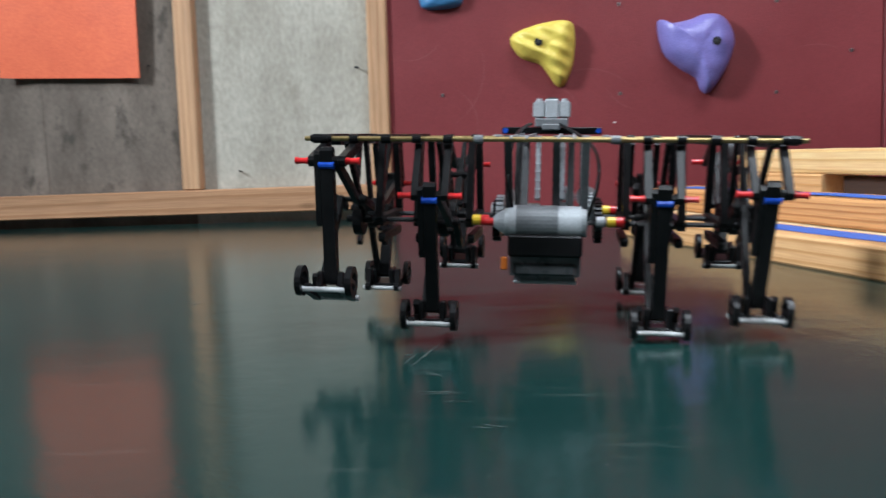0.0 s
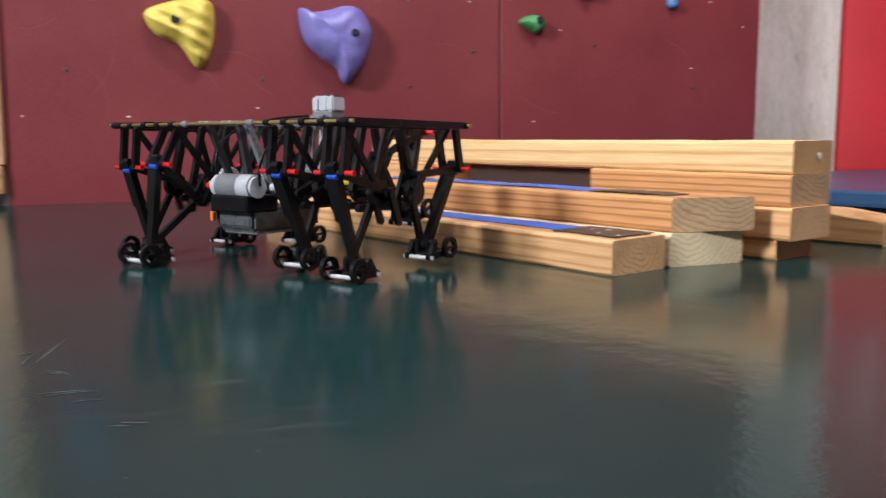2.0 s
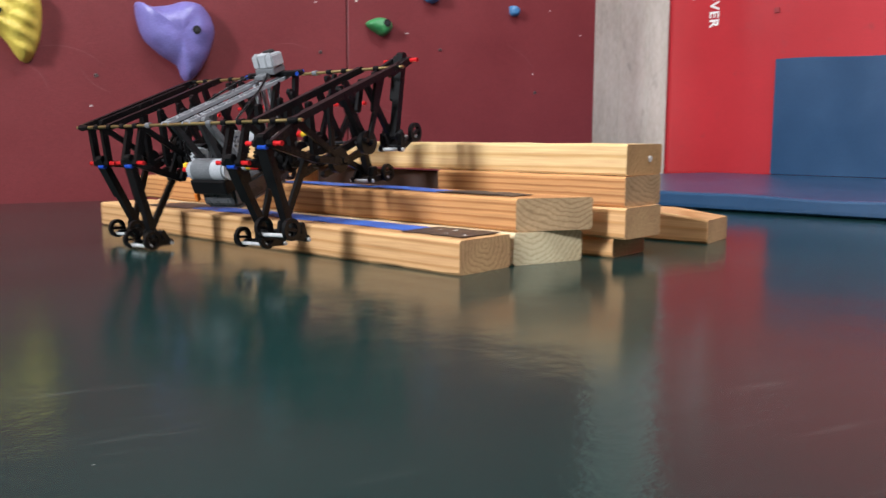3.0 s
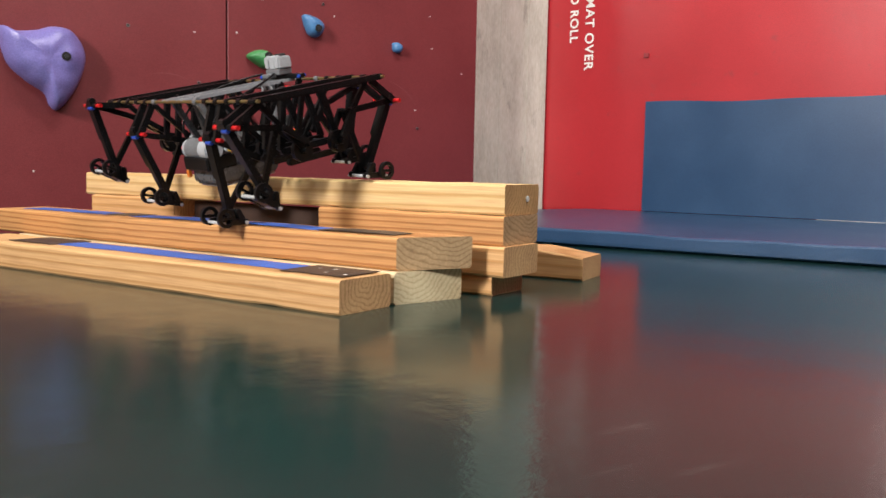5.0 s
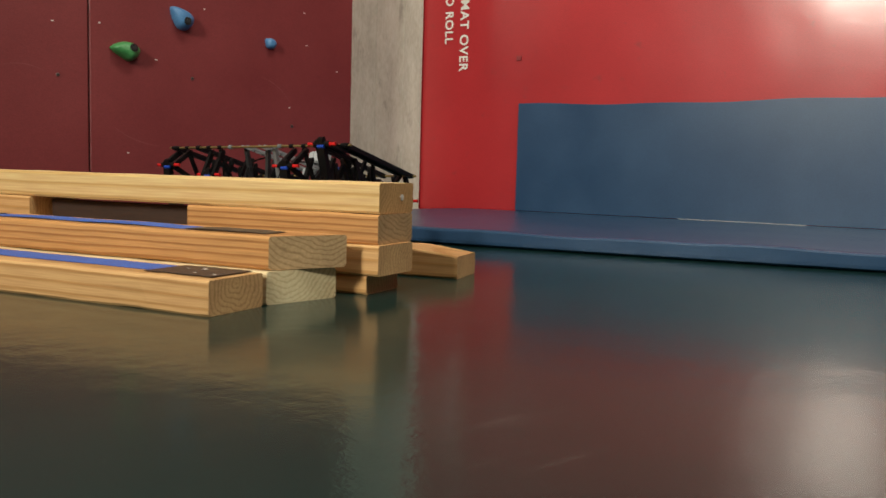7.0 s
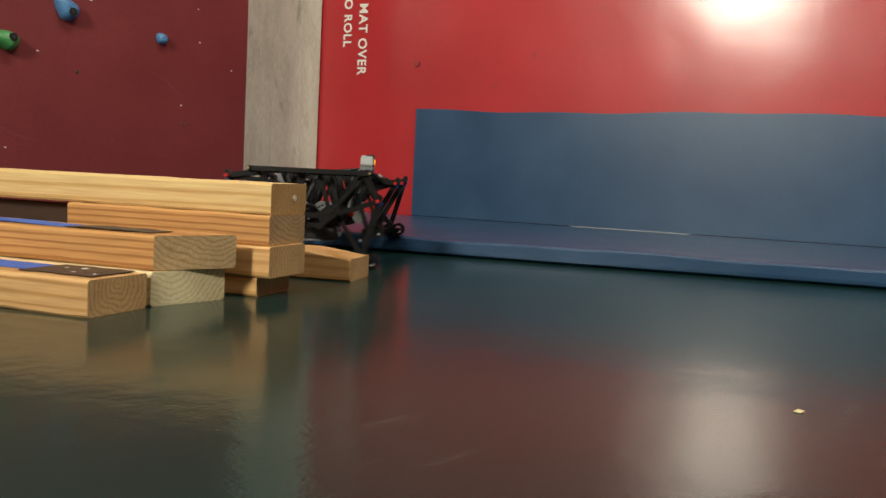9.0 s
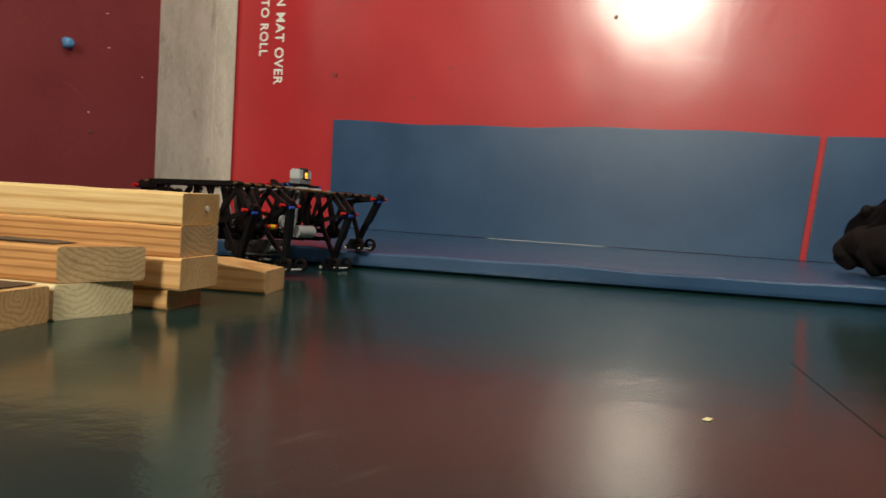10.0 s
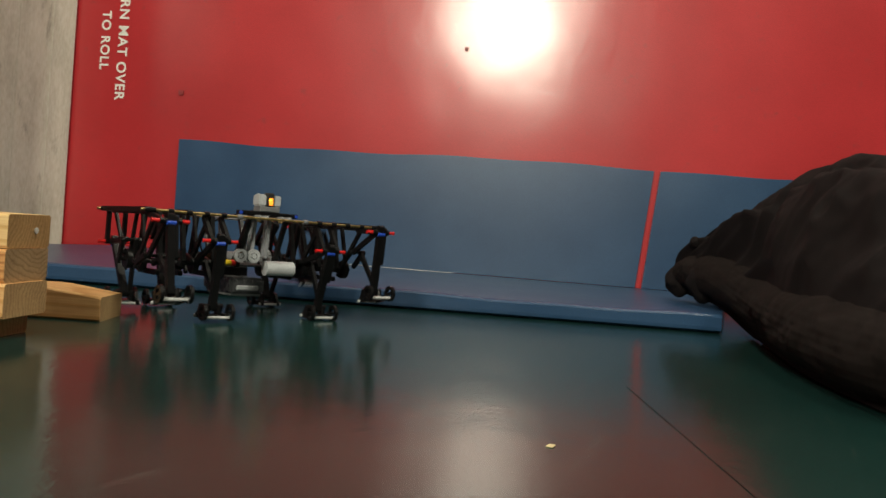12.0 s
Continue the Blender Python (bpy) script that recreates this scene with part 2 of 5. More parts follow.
STEEL = surface("zinc_steel", (0.30, 0.29, 0.28), (0.42, 0.41, 0.40), 0.4, 60, 400, 0.1, metal=0.9)
HOLE = surface("hole_black", (0.006, 0.005, 0.005), (0.010, 0.008, 0.008), 0.8, 60, 400, 0.1)
CLOTH = surface("black_knit", (0.0050, 0.0036, 0.0040), (0.0092, 0.0066, 0.0072), 0.92, 12, 900, 0.8, spec=0.2, bump_dist=0.0015)
RIB = surface("black_ribbed_knit", (0.0095, 0.0070, 0.0066), (0.020, 0.0150, 0.0138), 0.95, 30, 500, 0.9, spec=0.15, stretch=(1, 8, 1))
WHITE_PRINT = surface("white_print", (0.70, 0.68, 0.64), (0.80, 0.78, 0.74), 0.5, 60, 300, 0.05, dirt=((0.45, 0.10, 0.09), 90, 0.68))
SCUFFS = [(-0.112, 0.585, -0.094, 0.690), (-0.099, 0.537, -0.049, 0.540), (-0.050, 0.469, -0.030, 0.461), (-0.098, 0.597, -0.077, 0.578),
          (-0.124, 0.641, -0.106, 0.652), (-0.074, 0.521, -0.046, 0.518), (-0.403, 0.885, -0.385, 0.900)]
SMUDGE = surface("dark_red_smudge", (0.14, 0.012, 0.015), (0.30, 0.018, 0.022), 0.5, 90, 500, 0.1)
PANEL_SCRATCH = surface("pale_scratch", (0.20, 0.048, 0.05), (0.24, 0.07, 0.07), 0.6, 90, 500, 0.2)
SEAM = surface("seam_vinyl", (0.005, 0.017, 0.016), (0.007, 0.022, 0.021), 0.2, 60, 500, 0.05, spec=0.25)
SCUFF = surface("pale_scuff", (0.03, 0.045, 0.042), (0.075, 0.09, 0.085), 0.6, 90, 500, 0.2)
CHIP = surface("pale_chip", (0.55, 0.45, 0.25), (0.65, 0.55, 0.32), 0.7, 200, 500, 0.1)
# plastics of the walking machine
BLACK = surface("black_plastic", (0.004, 0.004, 0.0045), (0.007, 0.007, 0.0075), 0.33, 60, 500, 0.05, rough_var=0.08, spec=0.22)
LIGHT_GREY = surface("light_grey_plastic", (0.36, 0.38, 0.40), (0.42, 0.44, 0.46), 0.33, 60, 500, 0.05)
MID_GREY = surface("mid_grey_plastic", (0.13, 0.138, 0.146), (0.165, 0.173, 0.182), 0.33, 60, 500, 0.05)
DARK_GREY = surface("dark_grey_plastic", (0.022, 0.023, 0.025), (0.034, 0.035, 0.037), 0.35, 60, 500, 0.05)
RED_PIN = surface("red_plastic", (0.50, 0.012, 0.012), (0.58, 0.018, 0.018), 0.3, 60, 500, 0.05)
BLUE_PIN = surface("blue_plastic", (0.012, 0.05, 0.36), (0.018, 0.07, 0.44), 0.3, 60, 500, 0.05)
YELLOW_PIN = surface("yellow_plastic", (0.65, 0.45, 0.015), (0.72, 0.5, 0.02), 0.3, 60, 500, 0.05)
ORANGE_PIN = surface("orange_plastic", (0.65, 0.16, 0.015), (0.72, 0.2, 0.02), 0.3, 60, 500, 0.05)
BRASS = surface("brass_rod", (0.34, 0.25, 0.10), (0.42, 0.32, 0.14), 0.38, 40, 400, 0.05, metal=0.9)
BOX_GREY = surface("smoky_grey_plastic", (0.055, 0.058, 0.062), (0.085, 0.088, 0.093), 0.28, 60, 500, 0.05)
LATTICE = surface("lattice_grey_plastic", (0.25, 0.265, 0.285), (0.31, 0.325, 0.345), 0.33, 60, 500, 0.05)
PALE_PIN = surface("pale_plastic", (0.40, 0.41, 0.41), (0.50, 0.51, 0.51), 0.25, 60, 500, 0.05)


def glow(name, color, strength):
    m, nt, nd, ln, p = nodes_of(name)
    p.inputs["Base Color"].default_value = (*color, 1)
    p.inputs["Emission Color"].default_value = (*color, 1)
    p.inputs["Emission Strength"].default_value = strength
    return m


LED = glow("led_amber", (1.0, 0.32, 0.03), 1.3)
LED_Y = glow("led_yellow", (1.0, 0.75, 0.05), 3.0)
TUBE = glow("lamp_diffuser", (1.0, 0.88, 0.72), 3.0)


# ---- mesh helpers ----
def link_mesh(name, bm, mats, parent=None, label="", smooth=False):
    me = bpy.data.meshes.new(name)
    bm.to_mesh(me)
    bm.free()
    for mt in mats if isinstance(mats, (list, tuple)) else [mats]:
        me.materials.append(mt)
    if smooth:
        for f in me.polygons:
            f.use_smooth = True
    ob = new(name, me)
    if parent:
        ob.parent = parent
    if label:
        ob["label"] = label
    return ob


def part(name, bm, mat, parent, label="", smooth=False):
    return link_mesh(name, bm, mat, parent, label, smooth)


def empty(name, m=None):
    ob = new(name)
    ob.empty_display_size = 0.02
    if m:
        ob.matrix_world = m
    return ob


def add_box(bm, x0, x1, y0, y1, z0, z1, bevel=0.0, m=None, seg=1):
    r = bmesh.ops.create_cube(bm, size=1.0)
    vs = r["verts"]
    for v in vs:
        v.co = Vector((x0 + (v.co.x + 0.5) * (x1 - x0), y0 + (v.co.y + 0.5) * (y1 - y0), z0 + (v.co.z + 0.5) * (z1 - z0)))
    if m:
        for v in vs:
            v.co = m @ v.co
    if bevel:
        es = list({e for v in vs for e in v.link_edges})
        bmesh.ops.bevel(bm, geom=es, offset=bevel, segments=seg, affect="EDGES", clamp_overlap=True)


def add_cyl(bm, p0, p1, r, n=12, r2=None, cap=True):
    p0, p1 = Vector(p0), Vector(p1)
    d = p1 - p0
    m = Matrix.Translation((p0 + p1) / 2) @ d.to_track_quat("Z", "Y").to_matrix().to_4x4()
    bmesh.ops.create_cone(bm, cap_ends=cap, segments=n, radius1=r, radius2=r if r2 is None else r2, depth=d.length, matrix=m)


def box_obj(name, x0, x1, y0, y1, z0, z1, mat, parent=None, bevel=0.0, label="", seg=1):
    bm = bmesh.new()
    add_box(bm, x0, x1, y0, y1, z0, z1, bevel, seg=seg)
    return link_mesh(name, bm, mat, parent, label)


# ---- the room ----
WALL_Y = 2.077


def build_room():
    bm = bmesh.new()
    add_box(bm, -6.5, 5.0, -5.0, 2.074, -0.06, 0.0)
    tagged(link_mesh("floor", bm, FLOOR), "glossy dark green vinyl gym floor mat with scuffs", "floor", kind="structure")
    # near-black: the shade under the sill is put into this slab's colour
    tagged(box_obj("subfloor", -6.6, 5.1, 2.076, 2.9, -0.30, -0.06, HOLE), "black subfloor behind the edge of the gym mat, for the shade in the gap", "floor", kind="structure")
    tagged(box_obj("wall_concrete", -0.89, -0.30, 2.098, 2.4, -0.06, 2.9, CONCRETE), "pale bare concrete wall behind wooden studs", "wall", kind="structure")
    tagged(box_obj("wall_concrete_shaded", -6.5, -0.89, 2.098, 2.4, -0.06, 2.9, CONCRETE_SHADED), "brownish stained concrete wall behind wooden studs, with shade put into its colour", "wall", kind="structure")
    tagged(box_obj("wall_behind_panels", -0.30, 1.498, 2.128, 2.4, -0.06, 2.9, CONCRETE), "concrete wall behind the climbing panels", "wall", kind="structure")
    tagged(box_obj("wall_behind_mats", 1.952, 5.2, 2.60, 2.8, -0.06, 2.9, PANEL_BACK), "pale painted wall behind the standing mat", "wall", kind="structure")
    tagged(box_obj("wall_east", 5.0, 5.2, -5.0, 2.60, -0.06, 2.9, PANEL_BACK), "pale painted side wall", "wall", kind="structure")
    tagged(box_obj("wall_west", -6.7, -6.5, -5.0, 2.4, -0.06, 2.9, PANEL_BACK), "pale painted side wall", "wall", kind="structure")
    tagged(box_obj("wall_south", -6.7, 5.2, -5.2, -5.0, -0.06, 2.9, PANEL_BACK), "pale painted end wall", "wall", kind="structure")
    tagged(box_obj("ceiling", -6.7, 5.2, -5.2, 2.8, 2.9, 3.0, CEILING), "plain pale ceiling", "ceiling", kind="structure")
    # concrete pillar between the climbing panels and the red mat, with board marks
    bm = bmesh.new()
    add_box(bm, 1.52, 1.9480, 2.231, 2.60, -0.06, 2.9, 0.006)
    pil = tagged(link_mesh("pillar", bm, PILLAR), "grey concrete pillar with board marks and stains", "pillar", kind="structure")
    for x in (1.744, 1.63, 1.86):
        box_obj("board_mark", x, x + 0.004, 2.2295, 2.233, 0.0, 2.4, PILLAR, pil)
    # timber sill and studs before the concrete
    bm = bmesh.new()
    add_box(bm, -3.2, -0.381, 2.062, 2.0972, 0.024, 0.086, 0.003)
    tagged(link_mesh("sill_plate", bm, STUD), "pale pine sill plate along the foot of the concrete wall", "sill", kind="structure")
    for x0 in (-2.42, -1.66, -0.914, -0.427):
        bm = bmesh.new()
        add_box(bm, x0, x0 + 0.049, 2.066, 2.0972, 0.0865, 2.6, 0.003)
        for v in bm.verts:
            v.co = Vector((v.co.x + (v.co.z * 0.014), v.co.y, v.co.z))
        tagged(link_mesh("wall_stud", bm, STUD_UP), "upright pale pine stud on the sill plate", "stud", "studs along the concrete wall", kind="structure")
    # form lines and nails on the concrete
    for i, (x, z) in enumerate(((-1.291, 0.0), (-2.1, 0.0))):
        tagged(box_obj("form_line", x, x + 0.003, 2.0968, 2.0985, z, 2.4, CONCRETE_SHADED), "vertical form line in the concrete", "seam", kind="structure")
    for x, z in ((-0.460, 0.374), (-0.773, 0.131), (-0.995, 0.405)):
        bm = bmesh.new()
        add_cyl(bm, (x, 2.100, z), (x + 0.012, 2.080, z - 0.003), 0.0022, 6)
        tagged(link_mesh("nail", bm, HOLE), "bent rusty nail in the concrete", "nail", "nails in the concrete")


def build_panels():
    bounds = ((-0.374, 0.769), (0.773, 1.534))
    for i, (x0, x1) in enumerate(bounds):
        bm = bmesh.new()
        add_box(bm, x0, x1, WALL_Y, WALL_Y + 0.018, -0.02, 2.44, 0.0015)
        p = tagged(link_mesh("climbing_panel", bm, MAROON), "maroon painted sanded plywood climbing wall panel", "climbing panel", "climbing wall panels", kind="structure")
        cols = [c for c in (-0.243, 0.179, 0.535, 0.70, 1.031, 1.33) if x0 < c < x1]
        for c in cols:
            zs = {-0.243: (0.294, 0.50, 0.70), 0.179: (0.279, 0.485, 0.69), 0.535: (0.060, 0.266, 0.472, 0.678), 0.70: (0.353, 0.559), 1.031: (0.58, 0.374), 1.33: (0.27, 0.70)}[c]
            for z in zs:
                bm = bmesh.new()
                add_cyl(bm, (c, WALL_Y - 0.0015, z), (c, WALL_Y + 0.004, z), 0.0042, 12)
                add_cyl(bm, (c, WALL_Y - 0.0030, z), (c, WALL_Y - 0.0016, z), 0.0024, 10)
                t = part("t_nut", bm, [HOLE, STEEL], p)
                for f in t.data.polygons:
                    f.material_index = 0 if f.center.y < WALL_Y - 0.0016 else 1
        rnd = random.Random(5 + i)
        for k in range(9):
            cx, cz = rnd.uniform(x0 + 0.02, x1 - 0.02), rnd.uniform(0.05, 0.7)
            bm = bmesh.new()
            add_box(bm, cx, cx + rnd.uniform(0.003, 0.007), WALL_Y - 0.0006, WALL_Y + 0.001, cz, cz + rnd.uniform(0.002, 0.004))
            part("paint_chip", bm, WHITE_PRINT, p)
    for cx, cz, rad, a0, a1 in ((-0.30, 0.36, 0.16, -60, 20), (-0.26, 0.22, 0.10, -20, 70), (0.10, 0.20, 0.14, 40, 120), (0.23, 0.33, 0.09, 200, 260), (0.02, 0.24, 0.06, 0, 80), (-0.32, 0.47, 0.09, 250, 330), (0.62, 0.25, 0.12, 60, 110), (0.95, 0.40, 0.2, 230, 270), (1.2, 0.25, 0.15, 30, 80)):
        bm = bmesh.new()
        rows = []
        for i in range(17):
            an = radians(a0 + (a1 - a0) * i / 16)
            w = 0.0009 * math.sin(math.pi * (i + 0.2) / 16.4)
            rows.append([bm.verts.new((cx + math.cos(an) * (rad + q), WALL_Y - 0.0005, cz + math.sin(an) * (rad + q))) for q in (w, -w)])
        for i in range(16):
            bm.faces.new((rows[i][0], rows[i][1], rows[i + 1][1], rows[i + 1][0]))
        tagged(link_mesh("wall_scratch", bm, PANEL_SCRATCH), "faint curved scratch in the maroon paint", "scratch", "scratches on the climbing panels", kind="structure")
    bm = bmesh.new()
    add_box(bm, 0.764, 0.778, WALL_Y + 0.019, 2.127, -0.02, 2.44)
    tagged(link_mesh("panel_batten", bm, HOLE), "dark batten behind the panel joint", "batten", kind="structure")


def hold(name, outline, depth, mat, bolt, label, ridges=0.0, seed=0, bulge=(0, 0)):
    """A moulded climbing hold: a dome over an outline, with a bolt hole."""
    n, rings = 72, 14
    pts = []
    k = len(outline)
    for i in range(n):
        s = i / n * k
        a, f = int(s), s - int(s)
        p0, p1, p2, p3 = (Vector(outline[(a + j) % k]) for j in (-1, 0, 1, 2))
        pts.append(0.5 * ((2 * p1) + (p2 - p0) * f + (2 * p0 - 5 * p1 + 4 * p2 - p3) * f * f + (3 * p1 - p0 - 3 * p2 + p3) * f**3))
    c = sum(pts, Vector((0, 0))) / n
    bm = bmesh.new()
    grid = []
    for r in range(rings + 1):
        q = r / rings
        rad, h = math.cos(q * math.pi / 2) ** 0.8, math.sin(q * math.pi / 2) ** 0.75
        row = []
        for p in pts:
            xz = c + Vector(bulge) * h + (p - c) * rad
            y = depth * h
            if ridges:
                y += ridges * q * (1 - 0.3 * q) * (1 - 1.5 * abs(math.sin((xz.x * 0.42 + xz.y) * 100 + 8 * xz.x))) * min(1, 3 * rad)
            y += 0.006 * h * noise.noise(Vector((xz.x * 28, xz.y * 28, seed))) + 0.0012 * noise.noise(Vector((xz.x * 140, xz.y * 140, seed)))
            row.append(bm.verts.new((xz.x, WALL_Y - 0.001 - y, xz.y)))
        grid.append(row)
    for r in range(rings):
        for i in range(n):
            j = (i + 1) % n
            try:
                bm.faces.new((grid[r][i], grid[r][j], grid[r + 1][j], grid[r + 1][i]))
            except ValueError:
                pass
    bmesh.ops.remove_doubles(bm, verts=bm.verts, dist=0.0002)
    bmesh.ops.recalc_face_normals(bm, faces=bm.faces)
    ob = link_mesh(name, bm, mat, None, "", True)
    tagged(ob, label, "climbing hold", "holds on the climbing wall")
    if bolt:
        y = WALL_Y - depth - 0.0015
        best = min(ob.data.vertices, key=lambda v: (v.co.x - bolt[0]) ** 2 + (v.co.z - bolt[1]) ** 2)
        y = best.co.y
        bm = bmesh.new()
        add_cyl(bm, (bolt[0], y - 0.0025, bolt[1]), (bolt[0], y + 0.01, bolt[1]), 0.0095, 16)
        part("bolt_hole", bm, HOLE, ob)
        bm = bmesh.new()
        add_cyl(bm, (bolt[0], y - 0.0040, bolt[1]), (bolt[0], y - 0.0024, bolt[1]), 0.005, 6)
        part("bolt", bm, DARK_GREY, ob)
    return ob


def build_holds():
    hold("climbing_hold", [(-0.074, 0.404), (-0.066, 0.427), (0.0, 0.447), (0.060, 0.450), (0.076, 0.428), (0.072, 0.358), (0.050, 0.306), (0.028, 0.306), (-0.004, 0.352), (-0.05, 0.372)],
         0.045, YELLOW, (-0.009, 0.404), "yellow moulded climbing hold with ripples bolted to the maroon panel", 0.0115, 1, (0.0, 0.01))
    hold("climbing_hold", [(0.266, 0.438), (0.29, 0.432), (0.335, 0.438), (0.372, 0.449), (0.412, 0.44), (0.437, 0.39), (0.420, 0.325), (0.383, 0.272), (0.364, 0.278), (0.352, 0.306), (0.316, 0.330), (0.278, 0.37)],
         0.060, PURPLE, (0.390, 0.383), "purple fish-shaped climbing hold bolted to the maroon panel", 0.0, 2, (0.005, 0.005))
    hold("climbing_hold", [(0.820, 0.428), (0.85, 0.445), (0.882, 0.440), (0.890, 0.42), (0.868, 0.400), (0.845, 0.408)],
         0.028, GREEN, (0.868, 0.430), "small green climbing hold on the maroon panel", 0.0, 3)
    hold("climbing_hold", [(0.972, 0.545), (1.018, 0.536), (1.03, 0.515), (1.012, 0.492), (0.985, 0.500)],
         0.028, SKY, (1.005, 0.512), "small light blue climbing hold on the maroon panel", 0.0, 4)
    hold("climbing_hold", [(1.243, 0.499), (1.260, 0.502), (1.272, 0.490), (1.265, 0.475), (1.246, 0.478)],
         0.020, SKY, None, "tiny light blue climbing hold on the maroon panel", 0.0, 5)
    hold("climbing_hold", [(-0.29, 0.515), (-0.27, 0.497), (-0.2, 0.500), (-0.185, 0.52), (-0.19, 0.56), (-0.28, 0.56)],
         0.03, SKY, None, "blue climbing hold high on the maroon panel", 0.0, 6)
    # orange sheet hung before the concrete
    bm = bmesh.new()
    nx, nz = 14, 10
    for side in (0, 1):
        rows = []
        for i in range(nx + 1):
            col = []
            for j in range(nz + 1):
                u, w = i / nx, j / nz
                x = -1.365 + 0.374 * u - 0.016 * (1 - w)
                z = 0.389 - 0.017 * u + 0.5 * w
                y = 2.070 + 0.012 * math.sin(u * 3.0) * (1 - w) + 0.003 * math.sin(u * 9 + w * 5) + side * 0.003
                col.append(bm.verts.new((x, y, z)))
            rows.append(col)
        for i in range(nx):
            for j in range(nz):
                bm.faces.new((rows[i][j], rows[i + 1][j], rows[i + 1][j + 1], rows[i][j + 1]))
    tagged(link_mesh("orange_sheet", bm, ORANGE, None, "", True), "bright orange sheet hung on the studs before the concrete", "sheet")


# ---- mats ----
RA = radians(17.05)
RED_N = Vector((math.cos(RA), math.sin(RA), 0))
RED_T = Vector((math.sin(RA), -math.cos(RA), 0))
RED_D = 2.5245


def red_point(s, z, proud=0.0):
    """s: metres along the red mat from the pillar end; proud: towards the open floor."""
    base = Vector((1.953, 2.241, 0))
    return base + RED_T * s + Vector((0, 0, z)) - RED_N * proud


def slab_on_red(bm, s0, s1, zlo, zhi, p0, p1, n=1):
    """A slab on the red mat's face with its own lower and upper edge lines."""
    rows = []
    for i in range(n + 1):
        s = s0 + (s1 - s0) * i / n
        a, b = zlo(s), zhi(s)
        rows.append([bm.verts.new(red_point(s, a, p1)), bm.verts.new(red_point(s, b, p1)), bm.verts.new(red_point(s, b, p0)), bm.verts.new(red_point(s, a, p0))])
    for i in range(n):
        for k in range(4):
            bm.faces.new((rows[i][k], rows[i][(k + 1) % 4], rows[i + 1][(k + 1) % 4], rows[i + 1][k]))
    bm.faces.new(rows[0])
    bm.faces.new(rows[-1][::-1])
    bmesh.ops.recalc_face_normals(bm, faces=bm.faces)


def lean(bm):
    """The joint between the blue bands leans away from the upright."""
    for v in bm.verts:
        s = (v.co - red_point(0, 0)).dot(RED_T)
        v.co += RED_T * ((v.co.z - 0.20) * 0.09 * math.exp(-abs(s - 1.799) / 0.15))


def build_mats():
    bm = bmesh.new()
    nx, nz = 90, 40
    front = []
    for i in range(nx + 1):
        col = []
        for j in range(nz + 1):
            s, z = -0.12 + 3.6 * i / nx, 0.002 + 1.55 * j / nz
            w = 0.0012 * noise.noise(Vector((s * 2.2, z * 2.2, 1))) + 0.0009 * noise.noise(Vector((s * 8 + z * 3, z * 6, 4)))
            col.append(bm.verts.new(red_point(s, z, w * min(1, z * 5))))
        front.append(col)
    for i in range(nx):
        for j in range(nz):
            bm.faces.new((front[i][j], front[i + 1][j], front[i + 1][j + 1], front[i][j + 1]))
    rim = [front[i][0] for i in range(nx + 1)] + [front[nx][j] for j in range(1, nz + 1)] + [front[i][nz] for i in range(nx - 1, -1, -1)] + [front[0][j] for j in range(nz - 1, 0, -1)]
    back = [bm.verts.new(v.co + RED_N * 0.05) for v in rim]
    for i in range(len(rim)):
        j = (i + 1) % len(rim)
        bm.faces.new((rim[i], rim[j], back[j], back[i]))
    bm.faces.new(back[::-1])
    bmesh.ops.recalc_face_normals(bm, faces=bm.faces)
    mat = link_mesh("standing_mat", bm, RED, None, "", True)
    tagged(mat, "tall red vinyl gym mat standing upright with blue lower band", "gym mat")

    def top(s):
        return 0.376 + 0.004 * math.sin(s * 5.2 + 0.6) + 0.002 * math.sin(s * 17)

    def low(s):
        return 0.037

    for s0, s1 in ((0.372, 1.790), (1.808, 3.2)):
        bm = bmesh.new()
        slab_on_red(bm, s0, s1, low, top, -0.003, 0.010, 40)
        lean(bm)
        part("blue_band", bm, BLUE, mat, "blue vinyl band with a wavy upper edge")
    bm = bmesh.new()
    slab_on_red(bm, 1.7945, 1.8035, low, lambda s: 0.372, -0.003, 0.004, 2)
    lean(bm)
    part("red_welt", bm, RED, mat, "narrow red strip between the blue bands")
    # printed words, running downwards
    turn = Matrix((Vector((0, 0, -1)), RED_T, -RED_N)).transposed().to_4x4()
    for words, s, z_end, size, wide in (("TURN MAT OVER", 0.146, 0.487, 0.044, 1.12), ("TO ROLL", 0.089, 0.580, 0.041, 1.12)):
        todo = words.split()
        while todo:
            # each word is set against the end of the line that it closes
            tail = " ".join(todo[1:])
            ends = []
            for text in (todo[0] + " " + tail if tail else todo[0], todo[0]):
                cu = bpy.data.curves.new("print", "FONT")
                cu.body, cu.size, cu.extrude, cu.align_x, cu.space_character, cu.offset = text, size, 0.0003, "LEFT", wide, 0.0009
                tmp = new("print_tmp", cu)
                bpy.context.view_layer.update()
                me = bpy.data.meshes.new_from_object(tmp)
                bpy.data.objects.remove(tmp)
                ends.append((me, max(v.co.x for v in me.vertices)))
            me = ends[1][0]
            me.materials.clear()
            me.materials.append(WHITE_PRINT)
            me.transform(Matrix.Translation(red_point(s, z_end, 0.0022)) @ turn @ Matrix.Translation((-ends[0][1], 0, 0)))
            ob = new("printed_word", me)
            ob.parent = mat
            ob["label"] = "white printed word reading downwards: " + todo[0]
            todo = todo[1:]
    for s, z, w, h in ((0.357, 0.515, 0.016, 0.020), (1.235, 0.690, 0.010, 0.014)):
        bm = bmesh.new()
